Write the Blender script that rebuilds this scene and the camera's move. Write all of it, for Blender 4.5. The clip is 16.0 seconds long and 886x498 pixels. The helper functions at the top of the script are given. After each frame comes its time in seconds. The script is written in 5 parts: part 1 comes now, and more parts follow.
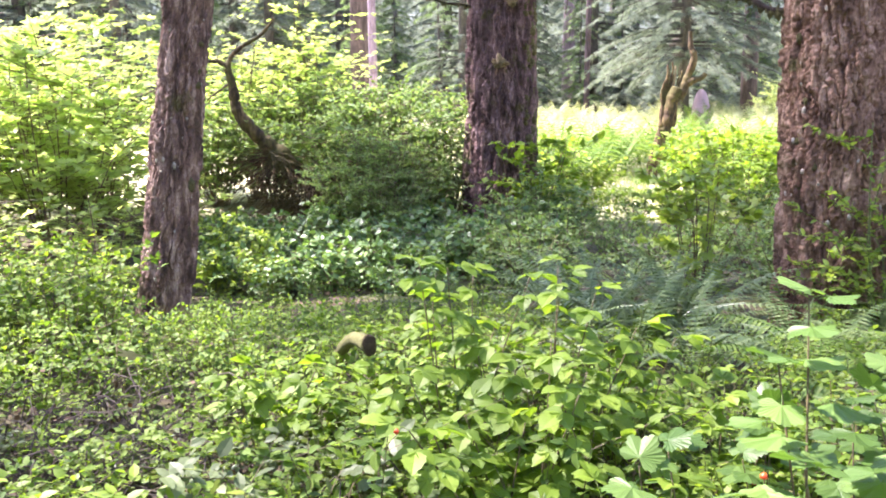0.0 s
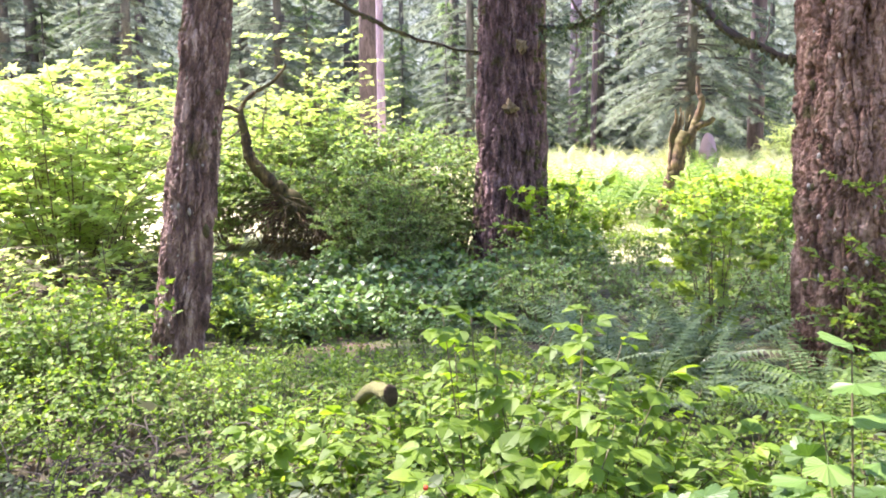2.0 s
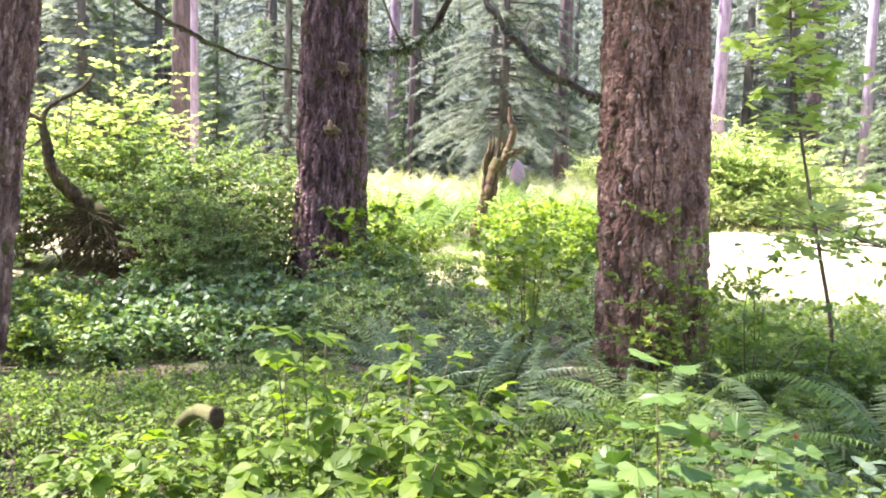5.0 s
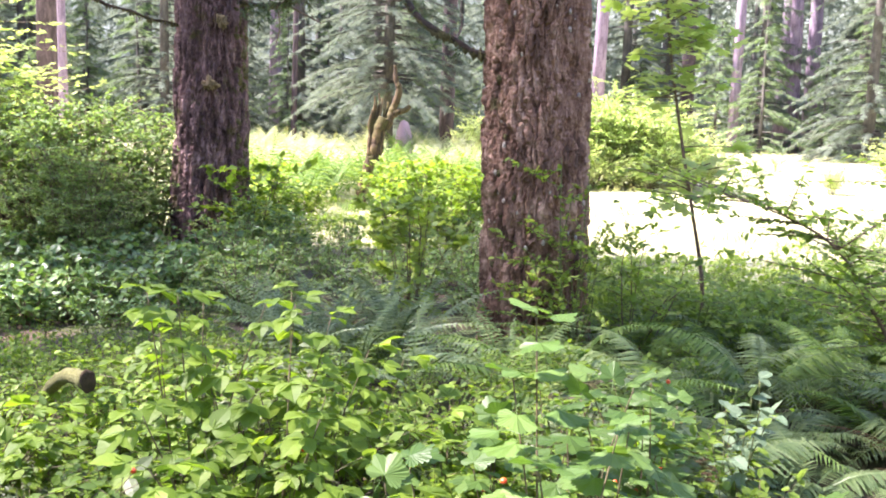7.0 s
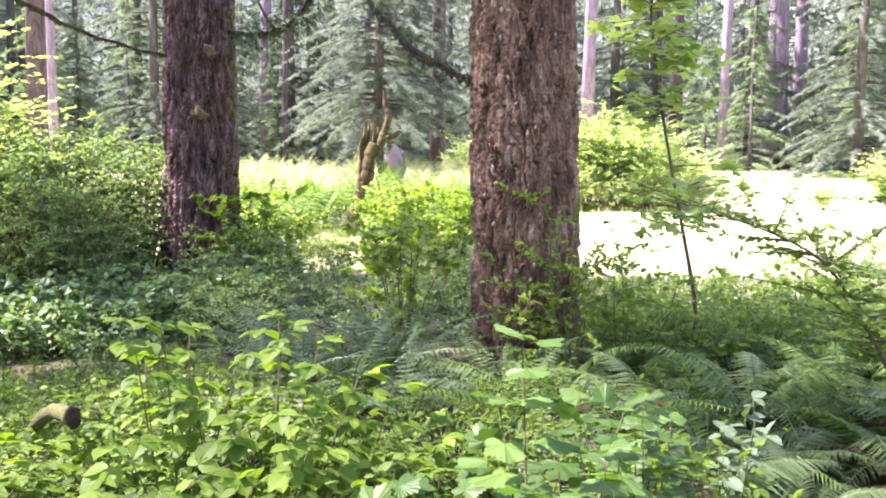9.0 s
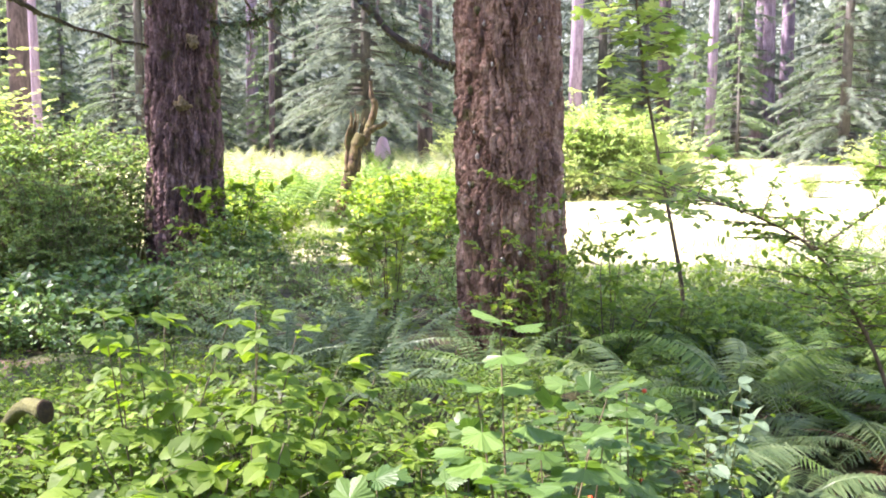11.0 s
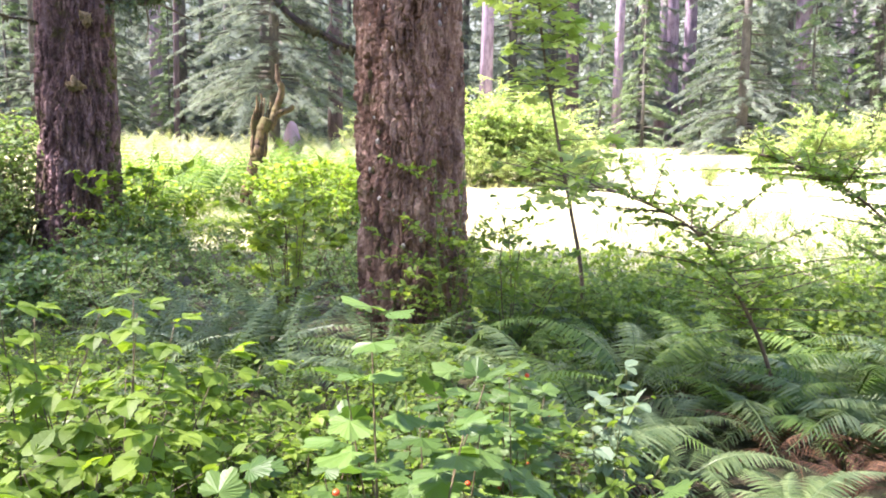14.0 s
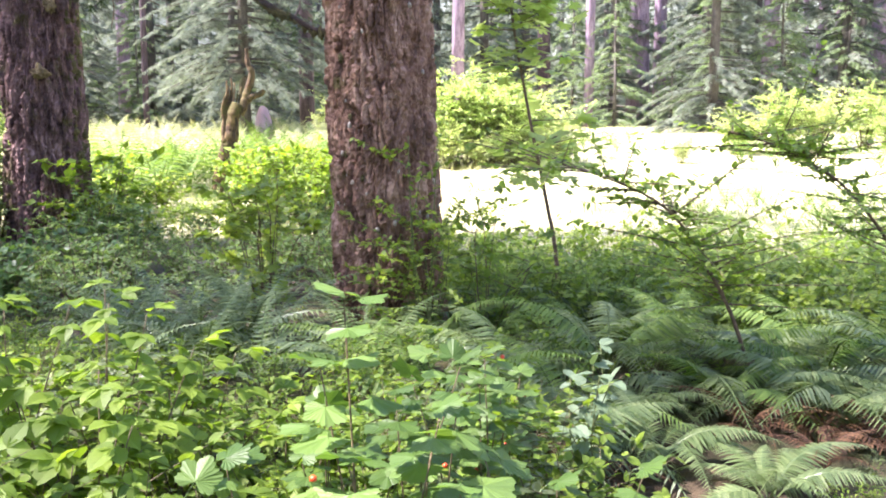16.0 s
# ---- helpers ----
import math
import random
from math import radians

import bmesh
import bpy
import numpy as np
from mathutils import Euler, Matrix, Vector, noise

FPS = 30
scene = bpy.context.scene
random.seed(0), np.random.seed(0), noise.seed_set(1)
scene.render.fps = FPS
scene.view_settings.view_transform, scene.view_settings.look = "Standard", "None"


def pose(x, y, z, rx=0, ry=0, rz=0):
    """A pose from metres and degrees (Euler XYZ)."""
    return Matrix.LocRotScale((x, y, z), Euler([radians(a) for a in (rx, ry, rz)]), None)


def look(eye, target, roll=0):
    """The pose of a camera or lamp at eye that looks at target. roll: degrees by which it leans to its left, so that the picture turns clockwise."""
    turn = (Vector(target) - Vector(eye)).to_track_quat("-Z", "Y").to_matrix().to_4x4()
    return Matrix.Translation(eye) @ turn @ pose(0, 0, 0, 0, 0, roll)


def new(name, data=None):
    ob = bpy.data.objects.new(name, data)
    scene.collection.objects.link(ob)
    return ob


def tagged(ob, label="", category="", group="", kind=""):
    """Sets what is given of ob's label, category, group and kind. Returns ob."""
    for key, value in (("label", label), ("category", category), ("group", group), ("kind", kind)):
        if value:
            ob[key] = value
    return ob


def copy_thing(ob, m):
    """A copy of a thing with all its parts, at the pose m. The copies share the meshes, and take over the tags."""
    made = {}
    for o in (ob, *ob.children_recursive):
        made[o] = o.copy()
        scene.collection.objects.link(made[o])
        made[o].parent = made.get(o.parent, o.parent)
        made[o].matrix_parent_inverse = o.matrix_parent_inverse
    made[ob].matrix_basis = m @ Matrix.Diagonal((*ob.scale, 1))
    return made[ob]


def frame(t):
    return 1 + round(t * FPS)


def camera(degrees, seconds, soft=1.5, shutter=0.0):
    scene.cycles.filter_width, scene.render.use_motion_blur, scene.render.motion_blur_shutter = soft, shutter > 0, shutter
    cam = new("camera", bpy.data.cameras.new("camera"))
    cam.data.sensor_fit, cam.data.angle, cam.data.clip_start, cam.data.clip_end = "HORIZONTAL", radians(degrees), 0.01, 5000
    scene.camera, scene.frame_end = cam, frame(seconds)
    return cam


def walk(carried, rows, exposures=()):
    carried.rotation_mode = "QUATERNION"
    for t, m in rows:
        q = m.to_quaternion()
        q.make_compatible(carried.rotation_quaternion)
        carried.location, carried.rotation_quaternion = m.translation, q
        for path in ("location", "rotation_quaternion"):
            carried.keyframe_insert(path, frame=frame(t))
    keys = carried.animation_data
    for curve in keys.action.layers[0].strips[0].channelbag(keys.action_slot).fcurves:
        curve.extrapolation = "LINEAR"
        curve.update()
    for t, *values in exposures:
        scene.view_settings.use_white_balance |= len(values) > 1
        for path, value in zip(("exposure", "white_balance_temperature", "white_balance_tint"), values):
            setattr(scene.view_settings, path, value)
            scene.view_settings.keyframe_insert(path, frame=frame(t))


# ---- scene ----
PATH = [
    (0.0, 0.041, 0.020, 1.543, 80.90, 0.32, 1.07),
    (0.5, 0.014, 0.026, 1.550, 82.15, -0.10, 1.67),
    (1.0, -0.014, 0.038, 1.554, 83.15, -0.41, 1.89),
    (1.5, -0.021, 0.048, 1.563, 83.31, -0.10, 1.41),
    (2.0, -0.018, 0.038, 1.566, 83.70, 0.44, 1.49),
    (2.5, -0.025, 0.002, 1.568, 83.09, -0.38, 1.58),
    (3.0, -0.057, -0.030, 1.581, 84.15, 0.04, 1.81),
    (3.5, -0.077, -0.031, 1.581, 84.76, 0.05, 0.11),
    (4.0, -0.087, -0.027, 1.574, 84.83, -0.56, -2.95),
    (4.5, -0.089, -0.032, 1.577, 84.77, -1.06, -7.16),
    (5.0, -0.083, -0.035, 1.578, 85.17, -1.56, -10.54),
    (5.2, -0.077, -0.041, 1.582, 85.23, -1.89, -12.27),
    (7.3, -0.056, -0.004, 1.551, 82.68, -1.80, -18.21),
    (7.5, -0.052, -0.002, 1.555, 83.09, -1.58, -18.43),
    (8.0, -0.045, -0.009, 1.566, 84.50, -0.58, -19.12),
    (8.5, -0.043, -0.005, 1.564, 84.27, -0.55, -18.63),
    (8.7, -0.038, -0.002, 1.562, 84.41, -0.72, -18.51),
    (10.8, 0.011, 0.047, 1.536, 83.79, -0.11, -18.84),
    (11.0, 0.021, 0.052, 1.535, 83.82, -0.23, -19.24),
    (11.5, 0.051, 0.052, 1.533, 83.68, 0.19, -19.59),
    (12.0, 0.076, 0.051, 1.528, 83.47, -0.19, -18.40),
    (12.5, 0.101, 0.039, 1.530, 83.58, -0.33, -19.80),
    (13.0, 0.110, 0.046, 1.530, 83.24, -0.28, -21.78),
    (13.5, 0.109, 0.044, 1.527, 82.73, -0.36, -23.07),
    (14.0, 0.117, 0.048, 1.529, 82.99, -0.83, -24.92),
    (14.5, 0.118, 0.042, 1.532, 83.33, -0.15, -24.96),
    (15.0, 0.118, 0.035, 1.532, 83.10, 0.09, -25.03),
    (15.5, 0.120, 0.034, 1.532, 82.90, 0.44, -24.99),
    (16.0, 0.124, 0.046, 1.532, 81.83, 0.12, -26.67),
]
cam = camera(54.0, 16.0, soft=1.9)
walk(cam, [(t, pose(x, y, z, rx, ry, rz)) for t, x, y, z, rx, ry, rz in PATH], [(0.0, 2.82, 6250, 29), (4.0, 2.76, 6250, 29), (8.0, 2.66, 6250, 29), (16.0, 2.66, 6250, 29)])

# ---- light ----
SUN_EL, SUN_AZ = radians(56), radians(-72)      # azimuth from ahead, right positive
world = bpy.data.worlds.new("sky")
scene.world = world
world.use_nodes = True
wn = world.node_tree.nodes
sky = wn.new("ShaderNodeTexSky")
sky.sky_type, sky.sun_disc = "NISHITA", False
sky.sun_elevation, sky.sun_rotation = SUN_EL, SUN_AZ
wn["Background"].inputs["Strength"].default_value = 0.12
world.node_tree.links.new(sky.outputs[0], wn["Background"].inputs["Color"])
sun = new("sun", bpy.data.lights.new("sun", "SUN"))
sun.data.energy, sun.data.angle, sun.data.color = 5.0, radians(2.5), (1.0, 0.95, 0.86)
to_sun = Vector((math.sin(SUN_AZ) * math.cos(SUN_EL), math.cos(SUN_AZ) * math.cos(SUN_EL), math.sin(SUN_EL)))
sun.matrix_world = look(to_sun * 60, (0, 0, 0))

# ---- materials ----
def nodes_of(name):
    m = bpy.data.materials.new(name)
    m.use_nodes = True
    nt = m.node_tree
    return m, nt, nt.nodes["Principled BSDF"], nt.nodes["Material Output"]


def ramp(nt, source, stops):
    r = nt.nodes.new("ShaderNodeValToRGB")
    r.color_ramp.elements[0].position, r.color_ramp.elements[0].color = stops[0][0], (*stops[0][1], 1)
    r.color_ramp.elements[1].position, r.color_ramp.elements[1].color = stops[-1][0], (*stops[-1][1], 1)
    for p, c in stops[1:-1]:
        e = r.color_ramp.elements.new(p)
        e.color = (*c, 1)
    nt.links.new(source, r.inputs[0])
    return r.outputs[0]


def noise_of(nt, scale, detail=4, rough=0.6, stretch=(1, 1, 1), coords="Object"):
    c = nt.nodes.new("ShaderNodeTexCoord")
    mp = nt.nodes.new("ShaderNodeMapping")
    mp.inputs["Scale"].default_value = stretch
    n = nt.nodes.new("ShaderNodeTexNoise")
    n.inputs["Scale"].default_value, n.inputs["Detail"].default_value, n.inputs["Roughness"].default_value = scale, detail, rough
    nt.links.new(c.outputs[coords], mp.inputs[0])
    nt.links.new(mp.outputs[0], n.inputs["Vector"])
    return n.outputs["Fac"]


def mathnode(nt, op, a, b):
    n = nt.nodes.new("ShaderNodeMath")
    n.operation = op
    for i, v in enumerate((a, b)):
        if isinstance(v, (int, float)):
            n.inputs[i].default_value = v
        elif v is not None:
            nt.links.new(v, n.inputs[i])
    return n.outputs[0]


def mix(nt, fac, a, b, blend="MIX"):
    n = nt.nodes.new("ShaderNodeMix")
    n.data_type, n.blend_type = "RGBA", blend
    for i, v in ((0, fac), (6, a), (7, b)):
        if isinstance(v, (int, float)):
            n.inputs[i].default_value = v
        elif isinstance(v, tuple):
            n.inputs[i].default_value = (*v, 1)
        else:
            nt.links.new(v, n.inputs[i])
    return n.outputs[2]


def bump_to(nt, bsdf, height, strength, distance):
    b = nt.nodes.new("ShaderNodeBump")
    b.inputs["Strength"].default_value, b.inputs["Distance"].default_value = strength, distance
    nt.links.new(height, b.inputs["Height"])
    nt.links.new(b.outputs[0], bsdf.inputs["Normal"])


def one_value(nt):
    """A random value for each leaf, whether it is an island or an object."""
    g, o = nt.nodes.new("ShaderNodeNewGeometry"), nt.nodes.new("ShaderNodeObjectInfo")
    return mathnode(nt, "FRACT", mathnode(nt, "ADD", g.outputs["Random Per Island"], o.outputs["Random"]), None)


def leafy(name, dark, mid, light, through_share=0.38, rough=0.48, grain=60, glow=(1.28, 1.33, 0.55), veins=0.0):
    m, nt, bsdf, out = nodes_of(name)
    c = ramp(nt, one_value(nt), [(0.0, dark), (0.55, mid), (1.0, light)])
    c = mix(nt, 0.35, c, ramp(nt, noise_of(nt, grain), [(0.3, (0.35, 0.4, 0.3)), (0.7, (1.0, 1.0, 1.0))]), "MULTIPLY")
    if veins:
        tc_, sp = nt.nodes.new("ShaderNodeTexCoord"), nt.nodes.new("ShaderNodeSeparateXYZ")
        nt.links.new(tc_.outputs["Object"], sp.inputs[0])
        v = mathnode(nt, "SUBTRACT", sp.outputs[1], mathnode(nt, "MULTIPLY", mathnode(nt, "ABSOLUTE", sp.outputs[0], None), 0.75))
        v = mathnode(nt, "SINE", mathnode(nt, "MULTIPLY", v, veins), None)
        c = mix(nt, ramp(nt, v, [(0.6, (0, 0, 0)), (1.0, (0.12, 0.12, 0.12))]), c, mix(nt, 1.0, c, (0.62, 0.68, 0.6), "MULTIPLY"))
        bump_to(nt, bsdf, v, 0.1, 0.002)
    nt.links.new(c, bsdf.inputs["Base Color"])
    bsdf.inputs["Roughness"].default_value = rough
    tr = nt.nodes.new("ShaderNodeBsdfTranslucent")
    nt.links.new(mix(nt, 1.0, c, glow, "MULTIPLY"), tr.inputs["Color"])
    ms = nt.nodes.new("ShaderNodeMixShader")
    ms.inputs[0].default_value = through_share
    nt.links.new(bsdf.outputs[0], ms.inputs[1])
    nt.links.new(tr.outputs[0], ms.inputs[2])
    nt.links.new(ms.outputs[0], out.inputs["Surface"])
    return m


def barky(name, dark, mid, light, moss=0.0, scale=13, stretch=(1, 1, 0.3), bump=0.45, rough=0.9, lichen=0.22):
    m, nt, bsdf, out = nodes_of(name)
    n = noise_of(nt, scale, 12, 0.76, stretch)
    c = ramp(nt, n, [(0.4, dark), (0.5, mid), (0.62, light)])
    c = mix(nt, 0.35, c, ramp(nt, noise_of(nt, scale * 6, 6, 0.7), [(0.36, (0.55, 0.53, 0.53)), (0.64, (1.3, 1.27, 1.25))]), "MULTIPLY")
    lich = ramp(nt, noise_of(nt, 15, 8, 0.72), [(0.58, (0, 0, 0)), (0.72, (1, 1, 1))])
    c = mix(nt, mathnode(nt, "MULTIPLY", lich, lichen), c, (0.36, 0.3, 0.27))
    if moss:
        mm = ramp(nt, noise_of(nt, 3.2, 6, 0.7), [(0.62 - moss * 0.35, (0, 0, 0)), (0.72 - moss * 0.3, (1, 1, 1))])
        c = mix(nt, mathnode(nt, "MULTIPLY", mm, 0.85), c, ramp(nt, noise_of(nt, 60), [(0.3, (0.035, 0.035, 0.008)), (0.7, (0.11, 0.095, 0.022))]))
    nt.links.new(c, bsdf.inputs["Base Color"])
    bsdf.inputs["Roughness"].default_value = rough
    bump_to(nt, bsdf, noise_of(nt, scale * 3, 8, 0.75, stretch), bump, 0.02)
    return m


def plain(name, a, b, scale=30, rough=0.8, bump=0.3, dist=0.005):
    m, nt, bsdf, out = nodes_of(name)
    nt.links.new(ramp(nt, noise_of(nt, scale, 5, 0.65), [(0.3, a), (0.7, b)]), bsdf.inputs["Base Color"])
    bsdf.inputs["Roughness"].default_value = rough
    bump_to(nt, bsdf, noise_of(nt, scale * 2), bump, dist)
    return m


M_BARK1 = barky("bark_reddish_spruce", (0.06, 0.036, 0.03), (0.175, 0.104, 0.084), (0.44, 0.32, 0.27), 0.14, 10)
M_BARK2 = barky("bark_purple_fir", (0.045, 0.024, 0.023), (0.135, 0.078, 0.075), (0.31, 0.2, 0.195), 0.2, 8)
M_BARK3 = barky("bark_brown_fir", (0.09, 0.049, 0.034), (0.24, 0.135, 0.094), (0.46, 0.305, 0.225), 0.12, 9)
# far pinkish bark, lightened in colour for the haze before it
M_BARKF_HAZE = barky("bark_far_hazed", (0.2, 0.145, 0.195), (0.33, 0.24, 0.33), (0.43, 0.335, 0.425), 0.0, 5)
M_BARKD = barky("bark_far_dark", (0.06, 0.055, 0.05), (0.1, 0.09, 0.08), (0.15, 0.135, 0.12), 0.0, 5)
M_MOSSY = barky("mossy_wood", (0.014, 0.009, 0.005), (0.038, 0.023, 0.014), (0.08, 0.052, 0.032), 0.4, 10, lichen=0.1)
M_SNAG = barky("weathered_snag", (0.016, 0.01, 0.005), (0.075, 0.045, 0.02), (0.2, 0.135, 0.06), 0.45, 12, lichen=0.1)
M_BARKM = barky("bark_far_brown", (0.045, 0.032, 0.038), (0.085, 0.06, 0.07), (0.14, 0.1, 0.115), 0.0, 6)
M_TWIG = plain("twig_brown", (0.07, 0.045, 0.03), (0.2, 0.14, 0.09), 40)
M_CANE = plain("cane_tan", (0.06, 0.048, 0.024), (0.15, 0.115, 0.055), 40)
M_STEMG = plain("stem_green", (0.08, 0.1, 0.03), (0.16, 0.19, 0.06), 40)
M_DARKTWIG = plain("dead_twig_dark", (0.022, 0.016, 0.012), (0.075, 0.056, 0.04), 40)
M_WOODEND = plain("rotten_wood_end", (0.022, 0.015, 0.008), (0.075, 0.05, 0.026), 50, 1.0, 1.0, 0.01)
M_PALEWOOD = plain("pale_broken_wood", (0.13, 0.09, 0.05), (0.34, 0.25, 0.15), 30)
M_MOSS = plain("yellow_moss", (0.075, 0.08, 0.022), (0.2, 0.195, 0.065), 60, 0.95, 1.0, 0.02)
M_OLIVE = plain("olive_moss", (0.045, 0.042, 0.014), (0.15, 0.13, 0.045), 50, 0.95, 1.0, 0.02)
M_LICHEN = plain("pale_lichen", (0.26, 0.23, 0.19), (0.5, 0.45, 0.38), 60, 0.95, 0.8, 0.01)
M_BURL = plain("tan_burl", (0.1, 0.072, 0.036), (0.28, 0.21, 0.115), 40, 0.95, 1.0, 0.01)
M_RED = plain("red_berry", (0.55, 0.03, 0.01), (0.8, 0.12, 0.03), 80, 0.3)
M_PALELEAF = plain("pale_dead_leaf", (0.5, 0.42, 0.36), (0.75, 0.68, 0.62), 30, 0.7)
M_TENT = plain("pink_cloth", (0.52, 0.36, 0.47), (0.62, 0.45, 0.56), 3, 0.8, 0.05)

L_SALMON = leafy("leaf_salmonberry", (0.12, 0.2, 0.02), (0.185, 0.29, 0.03), (0.27, 0.375, 0.05), 0.52, 0.55)
L_SALMONBIG = leafy("leaf_salmonberry_large", (0.12, 0.205, 0.02), (0.19, 0.3, 0.028), (0.275, 0.39, 0.048), 0.52, 0.55, veins=38)
L_THIMBLE = leafy("leaf_thimbleberry", (0.075, 0.15, 0.03), (0.115, 0.205, 0.045), (0.165, 0.265, 0.066), 0.45, 0.45, veins=46)
L_UNDER = leafy("leaf_undergrowth", (0.065, 0.13, 0.02), (0.14, 0.235, 0.03), (0.24, 0.345, 0.052), 0.48, 0.7)
L_DUSTY = leafy("leaf_dusty_bramble", (0.07, 0.1, 0.04), (0.12, 0.16, 0.065), (0.2, 0.24, 0.12), 0.4, 0.5)
L_HUCK = leafy("leaf_huckleberry", (0.11, 0.185, 0.065), (0.185, 0.28, 0.1), (0.31, 0.41, 0.17), 0.48, 0.65)
L_SALAL = leafy("leaf_salal", (0.06, 0.12, 0.04), (0.12, 0.215, 0.065), (0.24, 0.35, 0.12), 0.35, 0.45)
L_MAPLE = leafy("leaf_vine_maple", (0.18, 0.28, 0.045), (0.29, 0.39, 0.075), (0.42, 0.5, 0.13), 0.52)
# lit copy of the maple leaf, lightened as if in sun
L_MAPLE_LIT = leafy("leaf_sunlit_maple", (0.34, 0.45, 0.13), (0.48, 0.58, 0.2), (0.62, 0.68, 0.3), 0.58, glow=(1.2, 1.28, 0.75))
L_ALDER = leafy("leaf_alder", (0.15, 0.24, 0.055), (0.24, 0.35, 0.09), (0.35, 0.45, 0.14), 0.62)
L_GREY = leafy("leaf_grey_green", (0.11, 0.17, 0.09), (0.15, 0.22, 0.125), (0.21, 0.28, 0.17), 0.3, 0.6)
L_FERN = leafy("leaf_fern", (0.105, 0.165, 0.062), (0.175, 0.245, 0.1), (0.27, 0.34, 0.155), 0.42, 0.34, glow=(1.2, 1.28, 0.7))
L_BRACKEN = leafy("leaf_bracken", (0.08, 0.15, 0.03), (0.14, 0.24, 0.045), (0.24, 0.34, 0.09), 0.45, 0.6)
L_DEAD = leafy("leaf_dead_fern", (0.055, 0.025, 0.012), (0.11, 0.052, 0.024), (0.2, 0.105, 0.05), 0.2, 0.8)
L_LITTER = leafy("leaf_brown_litter", (0.026, 0.017, 0.01), (0.055, 0.034, 0.02), (0.13, 0.076, 0.042), 0.1, 0.8)
# far needles, old and young: haze is mixed into these light colours
L_NEEDLE_HAZE = leafy("needle_spray_hazed", (0.155, 0.19, 0.15), (0.22, 0.26, 0.205), (0.31, 0.35, 0.275), 0.5, 0.9, 8, (1.1, 1.15, 1.0))
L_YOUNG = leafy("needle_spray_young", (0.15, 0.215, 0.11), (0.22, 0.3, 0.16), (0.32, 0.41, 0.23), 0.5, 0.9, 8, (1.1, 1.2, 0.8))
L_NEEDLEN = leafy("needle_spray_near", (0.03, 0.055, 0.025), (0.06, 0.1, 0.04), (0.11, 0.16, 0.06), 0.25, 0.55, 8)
# two shrub leaf tones, paled to carry the sun on the clearing
L_SHRUB_LIT = leafy("leaf_lit_shrub", (0.28, 0.4, 0.13), (0.42, 0.54, 0.22), (0.58, 0.66, 0.37), 0.45, 0.6)
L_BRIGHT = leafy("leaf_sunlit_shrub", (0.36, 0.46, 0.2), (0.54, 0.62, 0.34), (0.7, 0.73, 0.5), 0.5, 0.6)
# lit copy of the bracken leaf, full sun put into its colour
L_BRACKEN_LIT = leafy("leaf_bracken_lit", (0.4, 0.44, 0.29), (0.5, 0.52, 0.39), (0.62, 0.63, 0.5), 0.45, 0.6)
# clearing grass, its pale colour carries the glare of the sun
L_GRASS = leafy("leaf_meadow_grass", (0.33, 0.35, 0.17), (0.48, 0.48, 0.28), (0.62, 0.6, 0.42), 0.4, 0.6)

# backdrop colour with emission, standing in for sunlit haze
M_HAZE_GLOW, nt, bsdf, out = nodes_of("haze_glow")
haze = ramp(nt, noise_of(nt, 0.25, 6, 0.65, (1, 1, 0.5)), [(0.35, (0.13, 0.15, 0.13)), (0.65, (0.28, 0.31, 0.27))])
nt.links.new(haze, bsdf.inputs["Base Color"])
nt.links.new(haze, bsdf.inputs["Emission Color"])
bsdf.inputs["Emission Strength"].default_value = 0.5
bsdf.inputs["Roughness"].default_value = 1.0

# ground: litter and moss under the trees, grass paled for sun in the clearing, bare needles by the path
M_GROUND, nt, bsdf, out = nodes_of("forest_floor")
litter = ramp(nt, noise_of(nt, 6, 8, 0.75), [(0.3, (0.02, 0.014, 0.008)), (0.5, (0.055, 0.038, 0.021)), (0.72, (0.14, 0.1, 0.055))])
moss = ramp(nt, noise_of(nt, 25, 5), [(0.3, (0.03, 0.042, 0.01)), (0.7, (0.09, 0.11, 0.028))])
base = mix(nt, ramp(nt, noise_of(nt, 0.9, 5), [(0.45, (0, 0, 0)), (0.6, (1, 1, 1))]), litter, moss)
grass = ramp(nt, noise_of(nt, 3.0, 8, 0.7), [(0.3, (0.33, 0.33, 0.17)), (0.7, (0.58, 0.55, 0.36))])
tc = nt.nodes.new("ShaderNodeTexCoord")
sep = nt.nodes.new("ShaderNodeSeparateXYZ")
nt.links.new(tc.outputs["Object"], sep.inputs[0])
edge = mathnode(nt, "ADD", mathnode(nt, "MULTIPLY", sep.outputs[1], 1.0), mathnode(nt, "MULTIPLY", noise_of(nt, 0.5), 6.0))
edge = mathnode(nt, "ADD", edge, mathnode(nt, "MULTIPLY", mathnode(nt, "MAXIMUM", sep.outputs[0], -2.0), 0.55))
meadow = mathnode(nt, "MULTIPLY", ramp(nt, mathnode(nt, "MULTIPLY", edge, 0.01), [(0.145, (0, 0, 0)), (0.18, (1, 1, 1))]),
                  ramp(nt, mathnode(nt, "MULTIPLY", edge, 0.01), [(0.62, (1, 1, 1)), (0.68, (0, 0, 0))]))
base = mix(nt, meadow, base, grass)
dv = nt.nodes.new("ShaderNodeVectorMath")
dv.operation = "DISTANCE"
dv.inputs[1].default_value = (-1.2, 7.3, -0.2)
nt.links.new(tc.outputs["Object"], dv.inputs[0])
bare = ramp(nt, mathnode(nt, "MULTIPLY", mathnode(nt, "ADD", dv.outputs["Value"], noise_of(nt, 2.0)), 0.25), [(0.2, (1, 1, 1)), (0.3, (0, 0, 0))])
base = mix(nt, bare, base, ramp(nt, noise_of(nt, 30, 6), [(0.3, (0.1, 0.06, 0.035)), (0.7, (0.27, 0.18, 0.11))]))
